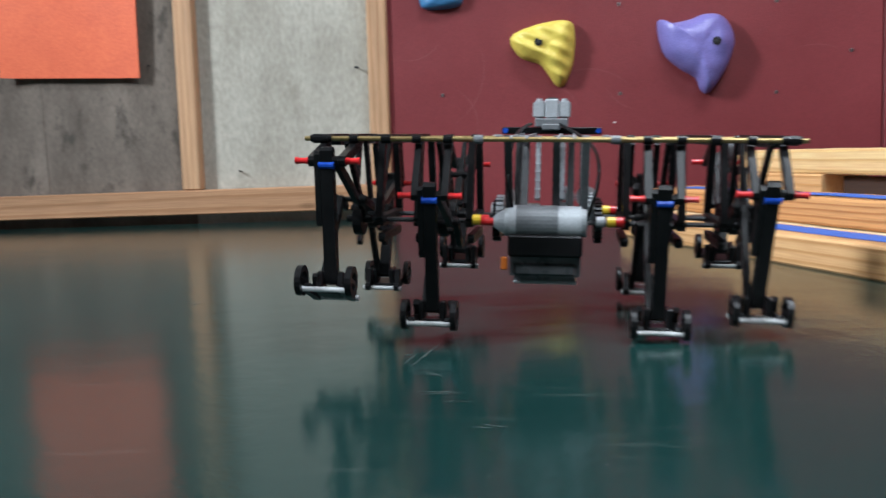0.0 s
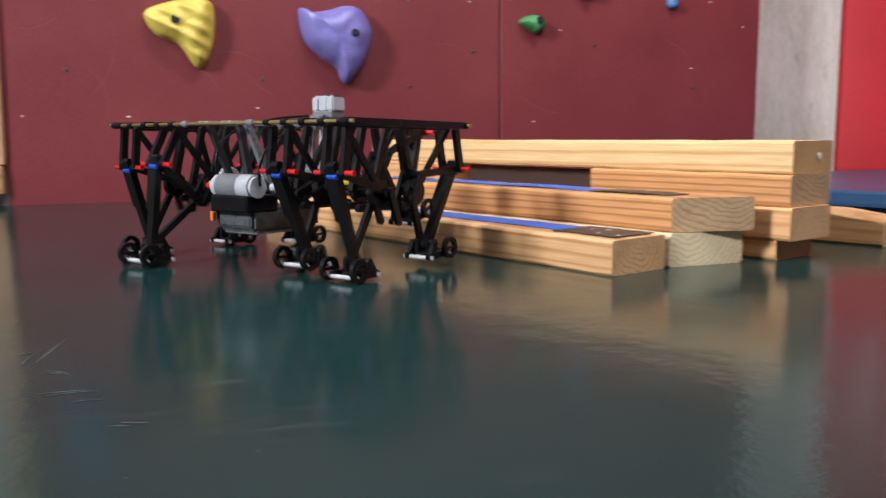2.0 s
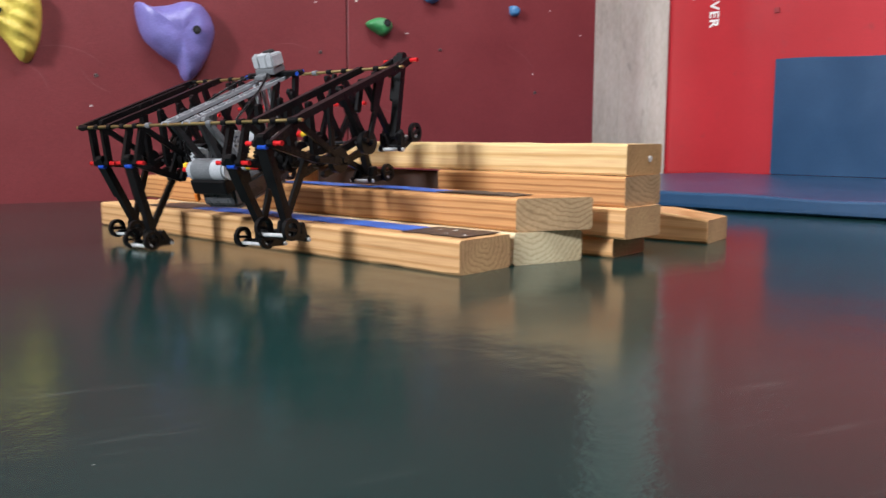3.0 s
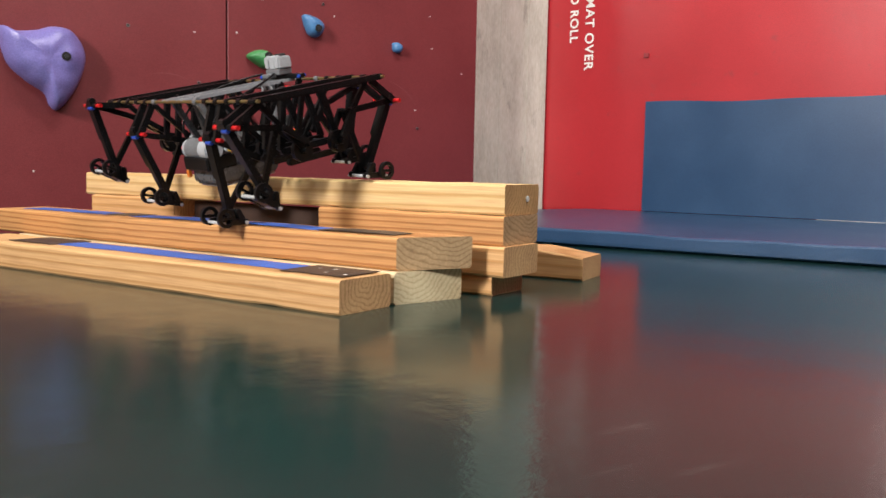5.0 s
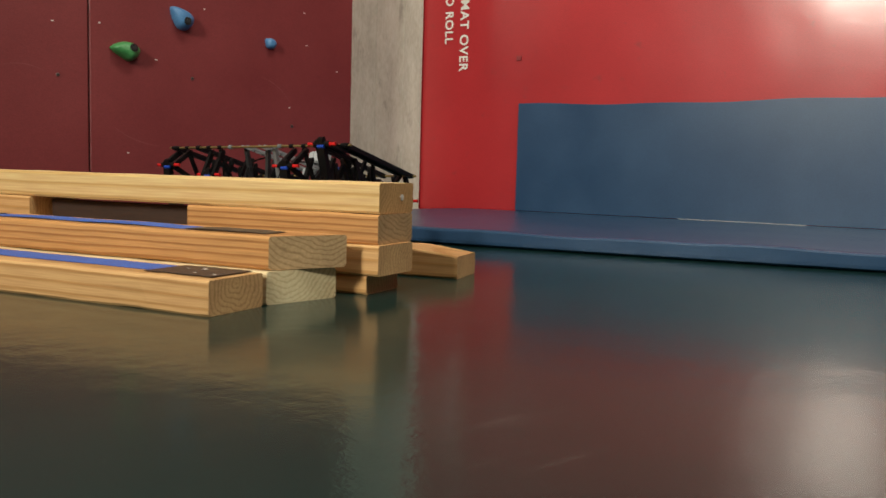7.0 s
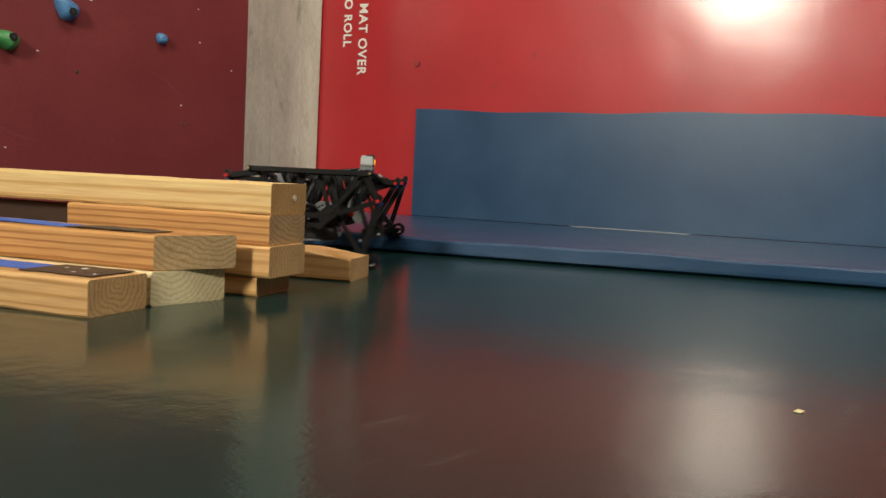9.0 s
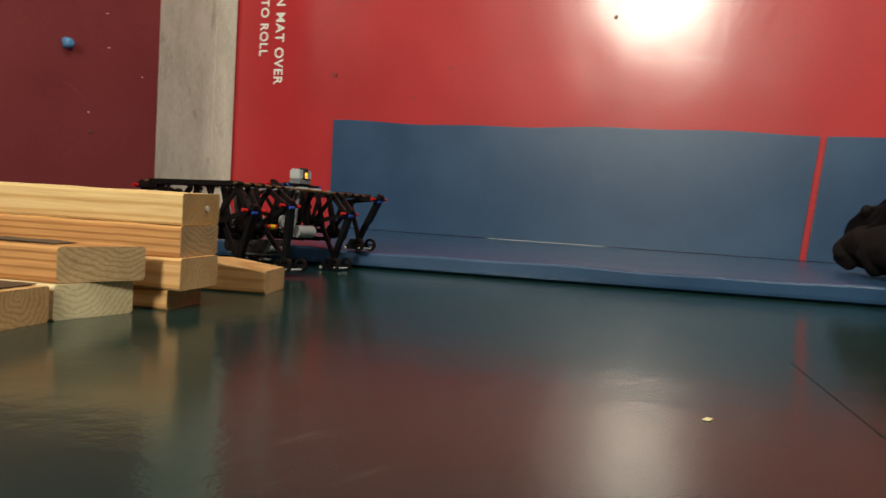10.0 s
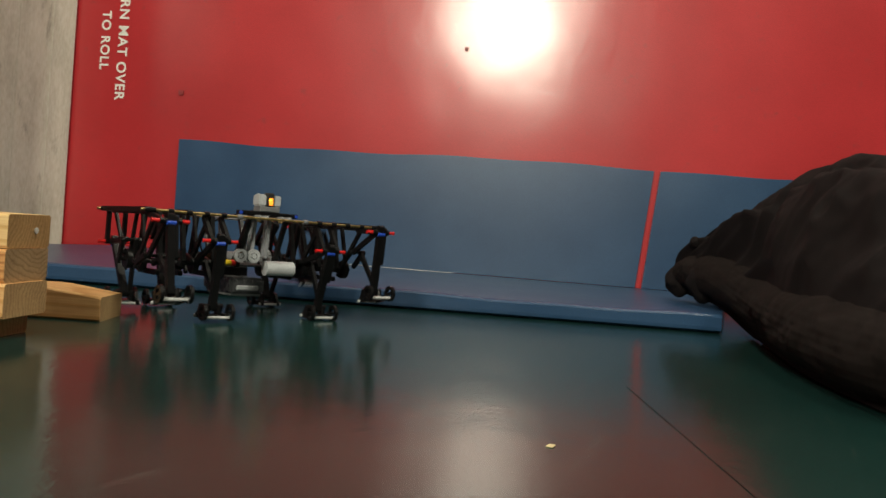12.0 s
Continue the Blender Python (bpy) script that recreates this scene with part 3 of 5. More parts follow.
        slab_on_red(bm, s, s + w, lambda q: z, lambda q: z + h * 0.7, 0.003, 0.0062, 3)
        part("scuff", bm, SMUDGE, mat)
    # blue mat lying on the floor before it
    fa = radians(23.62)
    fn, ft = Vector((math.cos(fa), math.sin(fa), 0)), Vector((math.sin(fa), -math.cos(fa), 0))
    c0 = fn * 1.667
    bm = bmesh.new()
    n = 70
    rows = []
    for i in range(n + 1):
        q = i / n
        s = -1.455 + (0.502 + 1.455) * q
        f = c0 + ft * s
        # the back edge follows the red mat
        far = (RED_D - 0.012 - f.dot(RED_N)) / fn.dot(RED_N)
        far = min(far, (2.06 - f.y) / fn.y) if f.y < 2.06 else 0.02
        b = f + fn * max(far, 0.02) + ft * (0.25 * max(0.0, q - 0.9) * 10)
        hump = 0.0015 * math.sin(q * 21) + 0.001 * math.sin(q * 47)
        prof = [(0.012, 0.0006), (0.004, 0.0030), (-0.002, 0.0060), (-0.003, 0.012), (-0.003, 0.0300 + hump), (-0.001, 0.0338 + hump), (0.003, 0.0352 + hump), (0.006, 0.0346 + hump), (0.010, 0.0355 + hump)]
        col = [bm.verts.new(f + fn * a + Vector((0, 0, z))) for a, z in prof]
        for k in range(1, 7):
            p = f.lerp(b, k / 6)
            col.append(bm.verts.new((p.x, p.y, 0.0355 + hump * (1 - k / 6))))
        col.append(bm.verts.new((b.x, b.y, 0.001)))
        rows.append(col)
    for i in range(n):
        for k in range(len(rows[0]) - 1):
            bm.faces.new((rows[i][k], rows[i + 1][k], rows[i + 1][k + 1], rows[i][k + 1]))
    bm.faces.new(rows[0])
    bm.faces.new(rows[-1][::-1])
    bmesh.ops.recalc_face_normals(bm, faces=bm.faces)
    fm = link_mesh("floor_mat", bm, BLUE, None, "", False)
    tagged(fm, "thin blue vinyl gym mat lying on the green floor", "gym mat")
    bm = bmesh.new()
    slab_on_red(bm, 0.9, 1.25, lambda s: 0.0358, lambda s: 0.0372, 0.0105, 0.012, 4)
    part("fold_line", bm, STEEL, fm, "thin pale line along the fold")
    # seam in the green floor
    bm = bmesh.new()
    a, b = Vector((0.955, 0.208, 0)), Vector((-0.35, -0.40, 0))
    side = (b - a).normalized().cross(Vector((0, 0, 1))) * 0.0004
    vs = [bm.verts.new(p + Vector((0, 0, 0.0006))) for p in (a + side, b + side, b - side, a - side)]
    lo = [bm.verts.new(v.co - Vector((0, 0, 0.002))) for v in vs]
    bm.faces.new(vs)
    for i in range(4):
        bm.faces.new((vs[i], lo[i], lo[(i + 1) % 4], vs[(i + 1) % 4]))
    tagged(link_mesh("floor_seam", bm, SEAM), "dark seam between two green floor mats", "seam", kind="structure")


# ---- timber steps ----
U = Vector((-0.371, 0.928, 0)).normalized()
V = Vector((0.928, 0.371, 0)).normalized()


def plank(x, y, z0, length, width, height, key, label, skew=0.0, turn=0.0, seed=0, name="timber_plank", drop=None):
    """A sawn board; its near front corner at (x, y), running along U. skew: how far the far edge of the near end comes forward."""
    bm = bmesh.new()
    n = 40
    e = 0.0029
    prof = [(0, e), (0, height - e), (e * 0.35, height - e * 0.35), (e, height), (width - e, height), (width - e * 0.35, height - e * 0.35), (width, height - e), (width, e), (width - e, 0), (e, 0)]
    rows = []
    for i in range(n + 1):
        q = i / n
        row = []
        for (w, h) in prof:
            a = length * q - skew * (w / width) * (1 - q)
            hh = h
            if drop and h > height / 2:
                a0, dz = drop
                hh = h - dz * max(0.0, 1 - a / a0)
            j = 0.0009 * noise.noise(Vector((a * 14, w * 30, h * 30 + seed * 9.1))) + 0.0005 * noise.noise(Vector((a * 60, w * 60, h * 60 + seed * 3.1)))
            row.append(bm.verts.new((a, w + j, hh + j)))
        rows.append(row)
    m = len(prof)
    for i in range(n):
        for k in range(m):
            bm.faces.new((rows[i][k], rows[i + 1][k], rows[i + 1][(k + 1) % m], rows[i][(k + 1) % m]))
    for row in (rows[0][::-1], rows[-1]):
        f = bm.faces.new(row)
        f.material_index = 1
    bmesh.ops.recalc_face_normals(bm, faces=bm.faces)
    ob = link_mesh(name, bm, list(PINE[key]))
    ang = math.atan2(U.y, U.x) + radians(turn)
    ob.data.transform(Matrix.Diagonal((1, -1, 1, 1)))
    ob.data.flip_normals()
    ob.matrix_world = Matrix.Translation((x, y, z0)) @ Matrix.Rotation(ang, 4, "Z")
    tagged(ob, label, "plank", "planks stacked as steps")
    return ob


def tape(parent, name, a0, a1, w0, w1, h, mat, label, lift=0.0):
    bm = bmesh.new()
    n = 24
    rows = []
    for i in range(n + 1):
        q = i / n
        a = a0 + (a1 - a0) * q
        wob = 0.0012 * math.sin(q * 13) + 0.0008 * math.sin(q * 37)
        z = h + 0.0008 + lift * math.sin(math.pi * q) ** 2 * (0.6 + 0.4 * math.sin(q * 9))
        rows.append([bm.verts.new((a, -(w0 + wob), z)), bm.verts.new((a, -(w1 + wob), z)), bm.verts.new((a, -(w1 + wob), z - 0.0006)), bm.verts.new((a, -(w0 + wob), z - 0.0006))])
    for i in range(n):
        for k in range(4):
            bm.faces.new((rows[i][k], rows[i + 1][k], rows[i + 1][(k + 1) % 4], rows[i][(k + 1) % 4]))
    bm.faces.new(rows[0])
    bm.faces.new(rows[-1][::-1])
    bmesh.ops.recalc_face_normals(bm, faces=bm.faces)
    return part(name, bm, mat, parent, label)


def build_steps():
    a = plank(0.417, 0.800, 0, 0.778, 0.089, 0.038, "a", "pale pine plank on the floor with blue tape along its top", 0.0, 0, 1)
    tape(a, "tape_strip", 0.10, 0.56, 0.030, 0.075, 0.038, TAPE_BLUE, "blue masking tape", 0.001)
    tape(a, "end_tape", 0.012, 0.105, 0.018, 0.085, 0.0385, TAPE_DARK, "dark tape with pale specks", 0.0005)
    tape(a, "end_tape", 0.555, 0.66, 0.018, 0.085, 0.0385, TAPE_DARK, "dark tape", 0.0005)
    rnd = random.Random(5)
    for _ in range(5):
        x, y, s = rnd.uniform(0.02, 0.085), -rnd.uniform(0.022, 0.080), rnd.uniform(0.0012, 0.0028)
        fleck = bmesh.new()
        add_box(fleck, x - s, x + s * rnd.uniform(0.4, 2), y - s, y + s * 0.6, 0.0389, 0.0395, 0.0002)
        part("paint_fleck", fleck, WHITE_PRINT, a)
    b = plank(0.506, 0.836, 0, 0.77, 0.096, 0.0375, "b", "whitish pine plank on the floor behind the front plank", 0.030, 0, 2)
    c = plank(0.512, 0.842, 0.0385, 0.845, 0.091, 0.038, "c", "orange fir plank with strong grain and blue tape on top", 0.046, 0, 3)
    tape(c, "tape_strip", 0.13, 0.52, 0.022, 0.062, 0.038, TAPE_BLUE, "blue masking tape lifting at one end", 0.0035)
    tape(c, "tape_strip", 0.56, 0.80, 0.022, 0.062, 0.038, TAPE_BLUE, "blue masking tape", 0.001)
    tape(c, "end_tape", 0.02, 0.14, 0.020, 0.060, 0.0388, TAPE_DARK, "dark tape", 0.002)
    tape(c, "end_tape", 0.51, 0.57, 0.020, 0.066, 0.0388, TAPE_DARK, "dark tape", 0.0)
    plank(0.648, 0.838, 0, 0.30, 0.080, 0.024, "e", "thin pale pine board on the floor under the stack", 0.0, 0, 4)
    e = plank(0.652, 0.820, 0.0245, 0.80, 0.089, 0.0375, "e", "pale pine plank in the rear stack", 0.0, 0, 5)
    f = plank(0.657, 0.828, 0.0625, 0.302, 0.089, 0.0375, "c", "short orange pine block in the rear stack", 0.0, 0, 6, "timber_block")
    d = box_obj("spacer_board", 0, 0.30, -0.012, 0, 0, 0.034, DARK_WOOD, None, 0.002)
    d.matrix_world = Matrix.Translation(Vector((0.657, 0.828, 0.0626)) + U * 0.303 + V * 0.03) @ Matrix.Rotation(math.atan2(U.y, U.x), 4, "Z")
    tagged(d, "dark brown board lying in the gap under the top plank", "board")
    plank(0.657 + U.x * 0.615, 0.828 + U.y * 0.615, 0.0625, 0.22, 0.089, 0.0375, "e", "short pine block propping the top plank", 0.0, 0, 7, "timber_block")
    g = plank(0.661, 0.832, 0.1005, 0.856, 0.089, 0.038, "g", "smooth yellow pine plank on top of the stack", 0.0, 0, 8)
    bm = bmesh.new()
    add_cyl(bm, (-0.0012, -0.058, 0.020), (0.002, -0.058, 0.020), 0.0040, 9)
    part("nail_head", bm, WHITE_PRINT, g, "white paint dab on the end grain")
    plank(0.857, 0.895, 0, 0.40, 0.085, 0.042, "e", "pine offcut with a sloped end on the floor behind the stack", 0.0, 6, 9, "timber_offcut", (0.075, 0.009))


# ---- jacket ----
HEAP = [  # front foot, ridge and back foot of the heap, from the cuff inwards
    ((2.055, 0.362, 0.062), (2.005, 0.327, 0.168), (2.10, 0.27, 0.06)),
    ((1.98, 0.300, 0.052), (1.95, 0.285, 0.188), (2.12, 0.18, 0.045)),
    ((1.88, 0.235, 0.042), (1.87, 0.205, 0.232), (2.10, 0.05, 0.040)),
    ((1.711, 0.148, 0.002), (1.80, 0.158, 0.262), (2.05, -0.10, 0.002)),
    ((1.50, 0.098, 0.002), (1.75, 0.107, 0.293), (2.00, -0.20, 0.002)),
    ((1.338, 0.061, 0.002), (1.65, 0.049, 0.322), (1.95, -0.30, 0.002)),
    ((1.195, 0.021, 0.002), (1.52, 0.004, 0.324), (1.90, -0.40, 0.002)),
    ((1.02, -0.047, 0.002), (1.38, -0.045, 0.308), (1.80, -0.50, 0.002)),
    ((0.92, -0.12, 0.002), (1.25, -0.20, 0.27), (1.60, -0.60, 0.002)),
    ((0.95, -0.28, 0.002), (1.15, -0.38, 0.15), (1.40, -0.62, 0.002)),
    ((1.08, -0.47, 0.002), (1.11, -0.49, 0.02), (1.18, -0.56, 0.002)),
]


def heap_row(q):
    """The three guide points at q (0 to 1) along the heap, eased from station to station."""
    q = q * (len(HEAP) - 1)
    a = min(int(q), len(HEAP) - 2)
    f = q - a
    out = []
    for k in range(3):
        p = [Vector(HEAP[min(max(a + d, 0), len(HEAP) - 1)][k]) for d in (-1, 0, 1, 2)]
        out.append(p[1] + 0.5 * f * (p[2] - p[0] + f * (2 * p[0] - 5 * p[1] + 4 * p[2] - p[3] + f * (3 * (p[1] - p[2]) + p[3] - p[0]))))
    return out


def build_jacket():
    n, m = 150, 72
    bm = bmesh.new()
    grid = []
    for i in range(n + 1):
        q = i / n
        fo, ri, ba = heap_row(q)
        row = []
        for j in range(m + 1):
            w = j / m
            if w < 0.6:
                v = w / 0.6
                c = fo.lerp(ri, 0.35)
                c.z = fo.z + (ri.z - fo.z) * 0.80
                p = fo * (1 - v) ** 2 + c * 2 * v * (1 - v) + ri * v * v
            else:
                v = (w - 0.6) / 0.4
                c = ri.lerp(ba, 0.6)
                c.z = ri.z
                p = ri * (1 - v) ** 2 + c * 2 * v * (1 - v) + ba * v * v
            hold_down = min(1, 6 * w, 6 * (1 - w)) * min(1, 8 * q + 0.25)
            near_ridge = 1 - 0.75 * math.exp(-((w - 0.6) / 0.09) ** 2)
            fold = 0.030 * noise.noise(Vector((q * 5, w * 6 - q * 7, 2.0))) + 0.034 * (0.30 - abs(noise.noise(Vector((q * 7, w * 8 - q * 11, 5.0))))) + 0.010 * (0.3 - abs(noise.noise(Vector((q * 16, w * 17 - q * 20, 8.0)))))
            edge = 0.44 + 0.07 * noise.noise(Vector((q * 4, 3.0, 1.0)))
            fold += 0.020 / (1 + math.exp(min(60.0, (w - edge) / 0.010)))
            out = Vector((-0.30, 0.62, 0.72))
            p = p + out * fold * hold_down * near_ridge
            row.append(bm.verts.new((p.x, p.y, max(p.z, 0.002))))
        grid.append(row)
    for i in range(n):
        for j in range(m):
            bm.faces.new((grid[i][j], grid[i + 1][j], grid[i + 1][j + 1], grid[i][j + 1]))
    bm.faces.new(grid[0])
    bm.faces.new(grid[-1][::-1])
    bmesh.ops.remove_doubles(bm, verts=bm.verts, dist=0.0008)
    bmesh.ops.recalc_face_normals(bm, faces=bm.faces)
    ob = link_mesh("jacket", bm, CLOTH, None, "", True)
    tagged(ob, "crumpled black knit jacket heaped on the floor and blue mat", "jacket")
    # crumpled cuffs at the end of the heap
    for c, r in (
            ((2.023, 0.339, 0.083), 0.034),
            ((1.936, 0.266, 0.090), 0.046),
            ((1.953, 0.304, 0.175), 0.012),
            ((1.844, 0.203, 0.097), 0.040),
    ):
        bm = bmesh.new()
        bmesh.ops.create_icosphere(bm, subdivisions=4, radius=r)
        for v in bm.verts:
            k = 1 + 0.22 * noise.noise(v.co / r * 1.3 + Vector(c) * 9) + 0.10 * (0.3 - abs(noise.noise(v.co / r * 3.0 + Vector(c) * 5)))
            p = v.co * k
            v.co = Vector((c[0] + p.x, c[1] + p.y, max(c[2] + p.z, 0.004)))
        part("cuff", bm, CLOTH, ob, "", True)
    # a ribbed sleeve along the front of the heap
    bm = bmesh.new()
    path = [(2.020, 0.330, 0.105), (1.965, 0.285, 0.108), (1.87, 0.210, 0.098), (1.71, 0.112, 0.066), (1.50, 0.066, 0.060), (1.34, 0.028, 0.058), (1.19, -0.013, 0.056), (1.03, -0.078, 0.055), (0.97, -0.15, 0.055)]
    radii = [0.030, 0.042, 0.050, 0.060, 0.058, 0.057, 0.056, 0.055, 0.05]
    n, k = 120, 64
    rows = []
    for i in range(n + 1):
        q = i / n * (len(path) - 1)
        a = min(int(q), len(path) - 2)
        f = q - a
        f2 = f * f * (3 - 2 * f)
        p = [Vector(path[min(max(a + d, 0), len(path) - 1)]) for d in (-1, 0, 1, 2)]
        c = p[1] + 0.5 * f * (p[2] - p[0] + f * (2 * p[0] - 5 * p[1] + 4 * p[2] - p[3] + f * (3 * (p[1] - p[2]) + p[3] - p[0])))
        r = radii[a] + (radii[a + 1] - radii[a]) * f2
        ax = (p[2] - p[0]).lerp(p[3] - p[1], f).normalized()
        side = ax.cross(Vector((0, 0, 1))).normalized()
        row = []
        for j in range(k):
            an = 2 * math.pi * j / k
            w = r * (1 + 0.10 * noise.noise(Vector((q * 2.2, math.cos(an) * 1.3, math.sin(an) * 1.3))) + 0.05 * noise.noise(Vector((q * 7, math.cos(an) * 3, math.sin(an) * 3))) + 0.022 * (j % 2))
            p = c + side * math.cos(an) * w * 1.05 + Vector((0, 0, math.sin(an) * w))
            row.append(bm.verts.new((p.x, p.y, max(p.z, 0.004))))
        rows.append(row)
    for i in range(n):
        for j in range(k):
            m2 = (j + 1) % k
            bm.faces.new((rows[i][j], rows[i][m2], rows[i + 1][m2], rows[i + 1][j]))
    bm.faces.new(rows[0])
    bm.faces.new(rows[-1][::-1])
    bmesh.ops.recalc_face_normals(bm, faces=bm.faces)
    part("sleeve", bm, RIB, ob, "ribbed knit sleeve", True)


def build_litter():
    rnd = random.Random(11)
    for x0, y0, x1, y1 in SCUFFS:
        for k in range(2):
            a, b = Vector((x0, y0, 0)), Vector((x1, y1, 0))
            d = b - a
            n = Vector((-d.y, d.x, 0)).normalized()
            off = n * rnd.uniform(-0.006, 0.006)
            f0, f1 = rnd.uniform(0, 0.35), rnd.uniform(0.6, 1.0)
            bm = bmesh.new()
            rows = []
            bow = rnd.uniform(-0.004, 0.004)
            for i in range(9):
                q = f0 + (f1 - f0) * i / 8
                w = 0.0006 * math.sin(math.pi * (i + 0.3) / 8.6) * rnd.uniform(0.6, 1.5)
                p = a + d * q + off + n * bow * math.sin(math.pi * q)
                rows.append([bm.verts.new(p + n * w + Vector((0, 0, 0.0003))), bm.verts.new(p - n * w + Vector((0, 0, 0.0003)))])
            for i in range(8):
                bm.faces.new((rows[i][0], rows[i][1], rows[i + 1][1], rows[i + 1][0]))
            tagged(link_mesh("scuff_mark", bm, SCUFF), "pale scratch in the green floor mat", "scratch", "scratches on the floor", kind="structure")
    bm = bmesh.new()
    add_box(bm, 0.632, 0.641, 0.190, 0.1955, 0.0003, 0.0010, 0.0003, None)
    tagged(link_mesh("paper_scrap", bm, CHIP), "small pale scrap on the green floor", "scrap")


def build_lamps():
    e = empty("work_light", look((-3.62, -0.34, 2.365), (2.3, 0.9, 0.6)))
    tagged(e, "square work light hung from the ceiling", "work light")
    box_obj("housing", -0.36, 0.36, -0.58, 0.58, 0.025, 0.09, DARK_GREY, e, 0.006)
    bm = bmesh.new()
    add_cyl(bm, (0, 0, 0.09), (0, 0.36, 0.30), 0.012, 10)
    part("hanger_rod", bm, STEEL, e)
    for x, y, z in ((0.85, 0.5, 2.86), (0.75, -1.3, 2.86)):
        e = empty("ceiling_light", pose(x, y, z))
        tagged(e, "slim ceiling light with a pale diffuser", "ceiling light", "lights under the ceiling")
        box_obj("housing", -0.63, 0.63, -0.18, 0.18, -0.02, 0.04, CEILING, e, 0.004)
        box_obj("diffuser", -0.6, 0.6, -0.15, 0.15, -0.035, -0.0205, TUBE, e, 0.004)


# ---- walking machine ----
ROD_X, ROD_Z, HALF_L = 0.100, 0.156, 0.189
HIP = (0.092, 0.150)
THIGH, SHIN = 0.045, 0.098
LANES = (0.172, 0.093, -0.093, -0.172)


def beam(bm, p0, p1, width=0.0075, thick=0.0075, holes=True):
    """A liftarm from p0 to p1 in a plane of constant y, rounded at both ends, with its pin holes marked by rings."""
    p0, p1 = Vector(p0), Vector(p1)
    d = p1 - p0
    ln = d.length
    x = d.normalized()
    y = Vector((0, 1, 0)) if abs(x.y) < 0.9 else Vector((1, 0, 0))
    z = x.cross(y).normalized()
    y = z.cross(x).normalized()
    m = Matrix((x, y, z)).transposed().to_4x4()
    m.translation = p0
    h = width / 2
    prof = [(-h * 0.9, -h * 0.35), (-h * 0.9, h * 0.35), (-h * 0.35, h), (ln + h * 0.35, h), (ln + h * 0.9, h * 0.35), (ln + h * 0.9, -h * 0.35), (ln + h * 0.35, -h), (-h * 0.35, -h)]
    a = [bm.verts.new(m @ Vector((px, -thick / 2, pz))) for px, pz in prof]
    b = [bm.verts.new(m @ Vector((px, thick / 2, pz))) for px, pz in prof]
    bm.faces.new(a)
    bm.faces.new(b[::-1])
    for i in range(8):
        j = (i + 1) % 8
        bm.faces.new((a[i], b[i], b[j], a[j]))
    if holes:
        k = max(1, int(ln / 0.008))
        for i in range(k + 1):
            c = m @ Vector((ln * i / k, 0, 0))
            n = m.to_3x3() @ Vector((0, 1, 0))
            add_cyl(bm, c - n * (thick / 2 + 0.0004), c + n * (thick / 2 + 0.0004), 0.0027, 8)


def ring(bm, c, outer, inner, thick, n=20):
    """A flat open ring about the y axis."""
    loops = []
    for r, dy in ((outer, -thick / 2), (outer, thick / 2), (inner, thick / 2), (inner, -thick / 2)):
        loops.append([bm.verts.new((c[0] + r * math.cos(2 * math.pi * i / n), c[1] + dy, c[2] + r * math.sin(2 * math.pi * i / n))) for i in range(n)])
    for k in range(4):
        p, q = loops[k], loops[(k + 1) % 4]
        for i in range(n):
            j = (i + 1) % n
            bm.faces.new((p[i], p[j], q[j], q[i]))


def closed(bm):
    bmesh.ops.recalc_face_normals(bm, faces=bm.faces)
    return bm


def gear(bm, c, r, teeth, thick):
    ring(bm, c, r * 0.88, r * 0.55, thick, 24)
    ring(bm, c, r * 0.34, r * 0.16, thick * 1.2, 12)
    for k in range(3):
        a = math.pi * k / 3
        d = Vector((math.cos(a), 0, math.sin(a))) * r * 0.6
        beam(bm, Vector(c) - d, Vector(c) + d, r * 0.2, thick * 0.7, False)
    for k in range(teeth):
        a = 2 * math.pi * k / teeth
        m = Matrix.Translation(c) @ Matrix.Rotation(-a, 4, "Y")
        add_box(bm, r * 0.82, r, -thick / 2, thick / 2, -0.0012, 0.0012, 0, m)


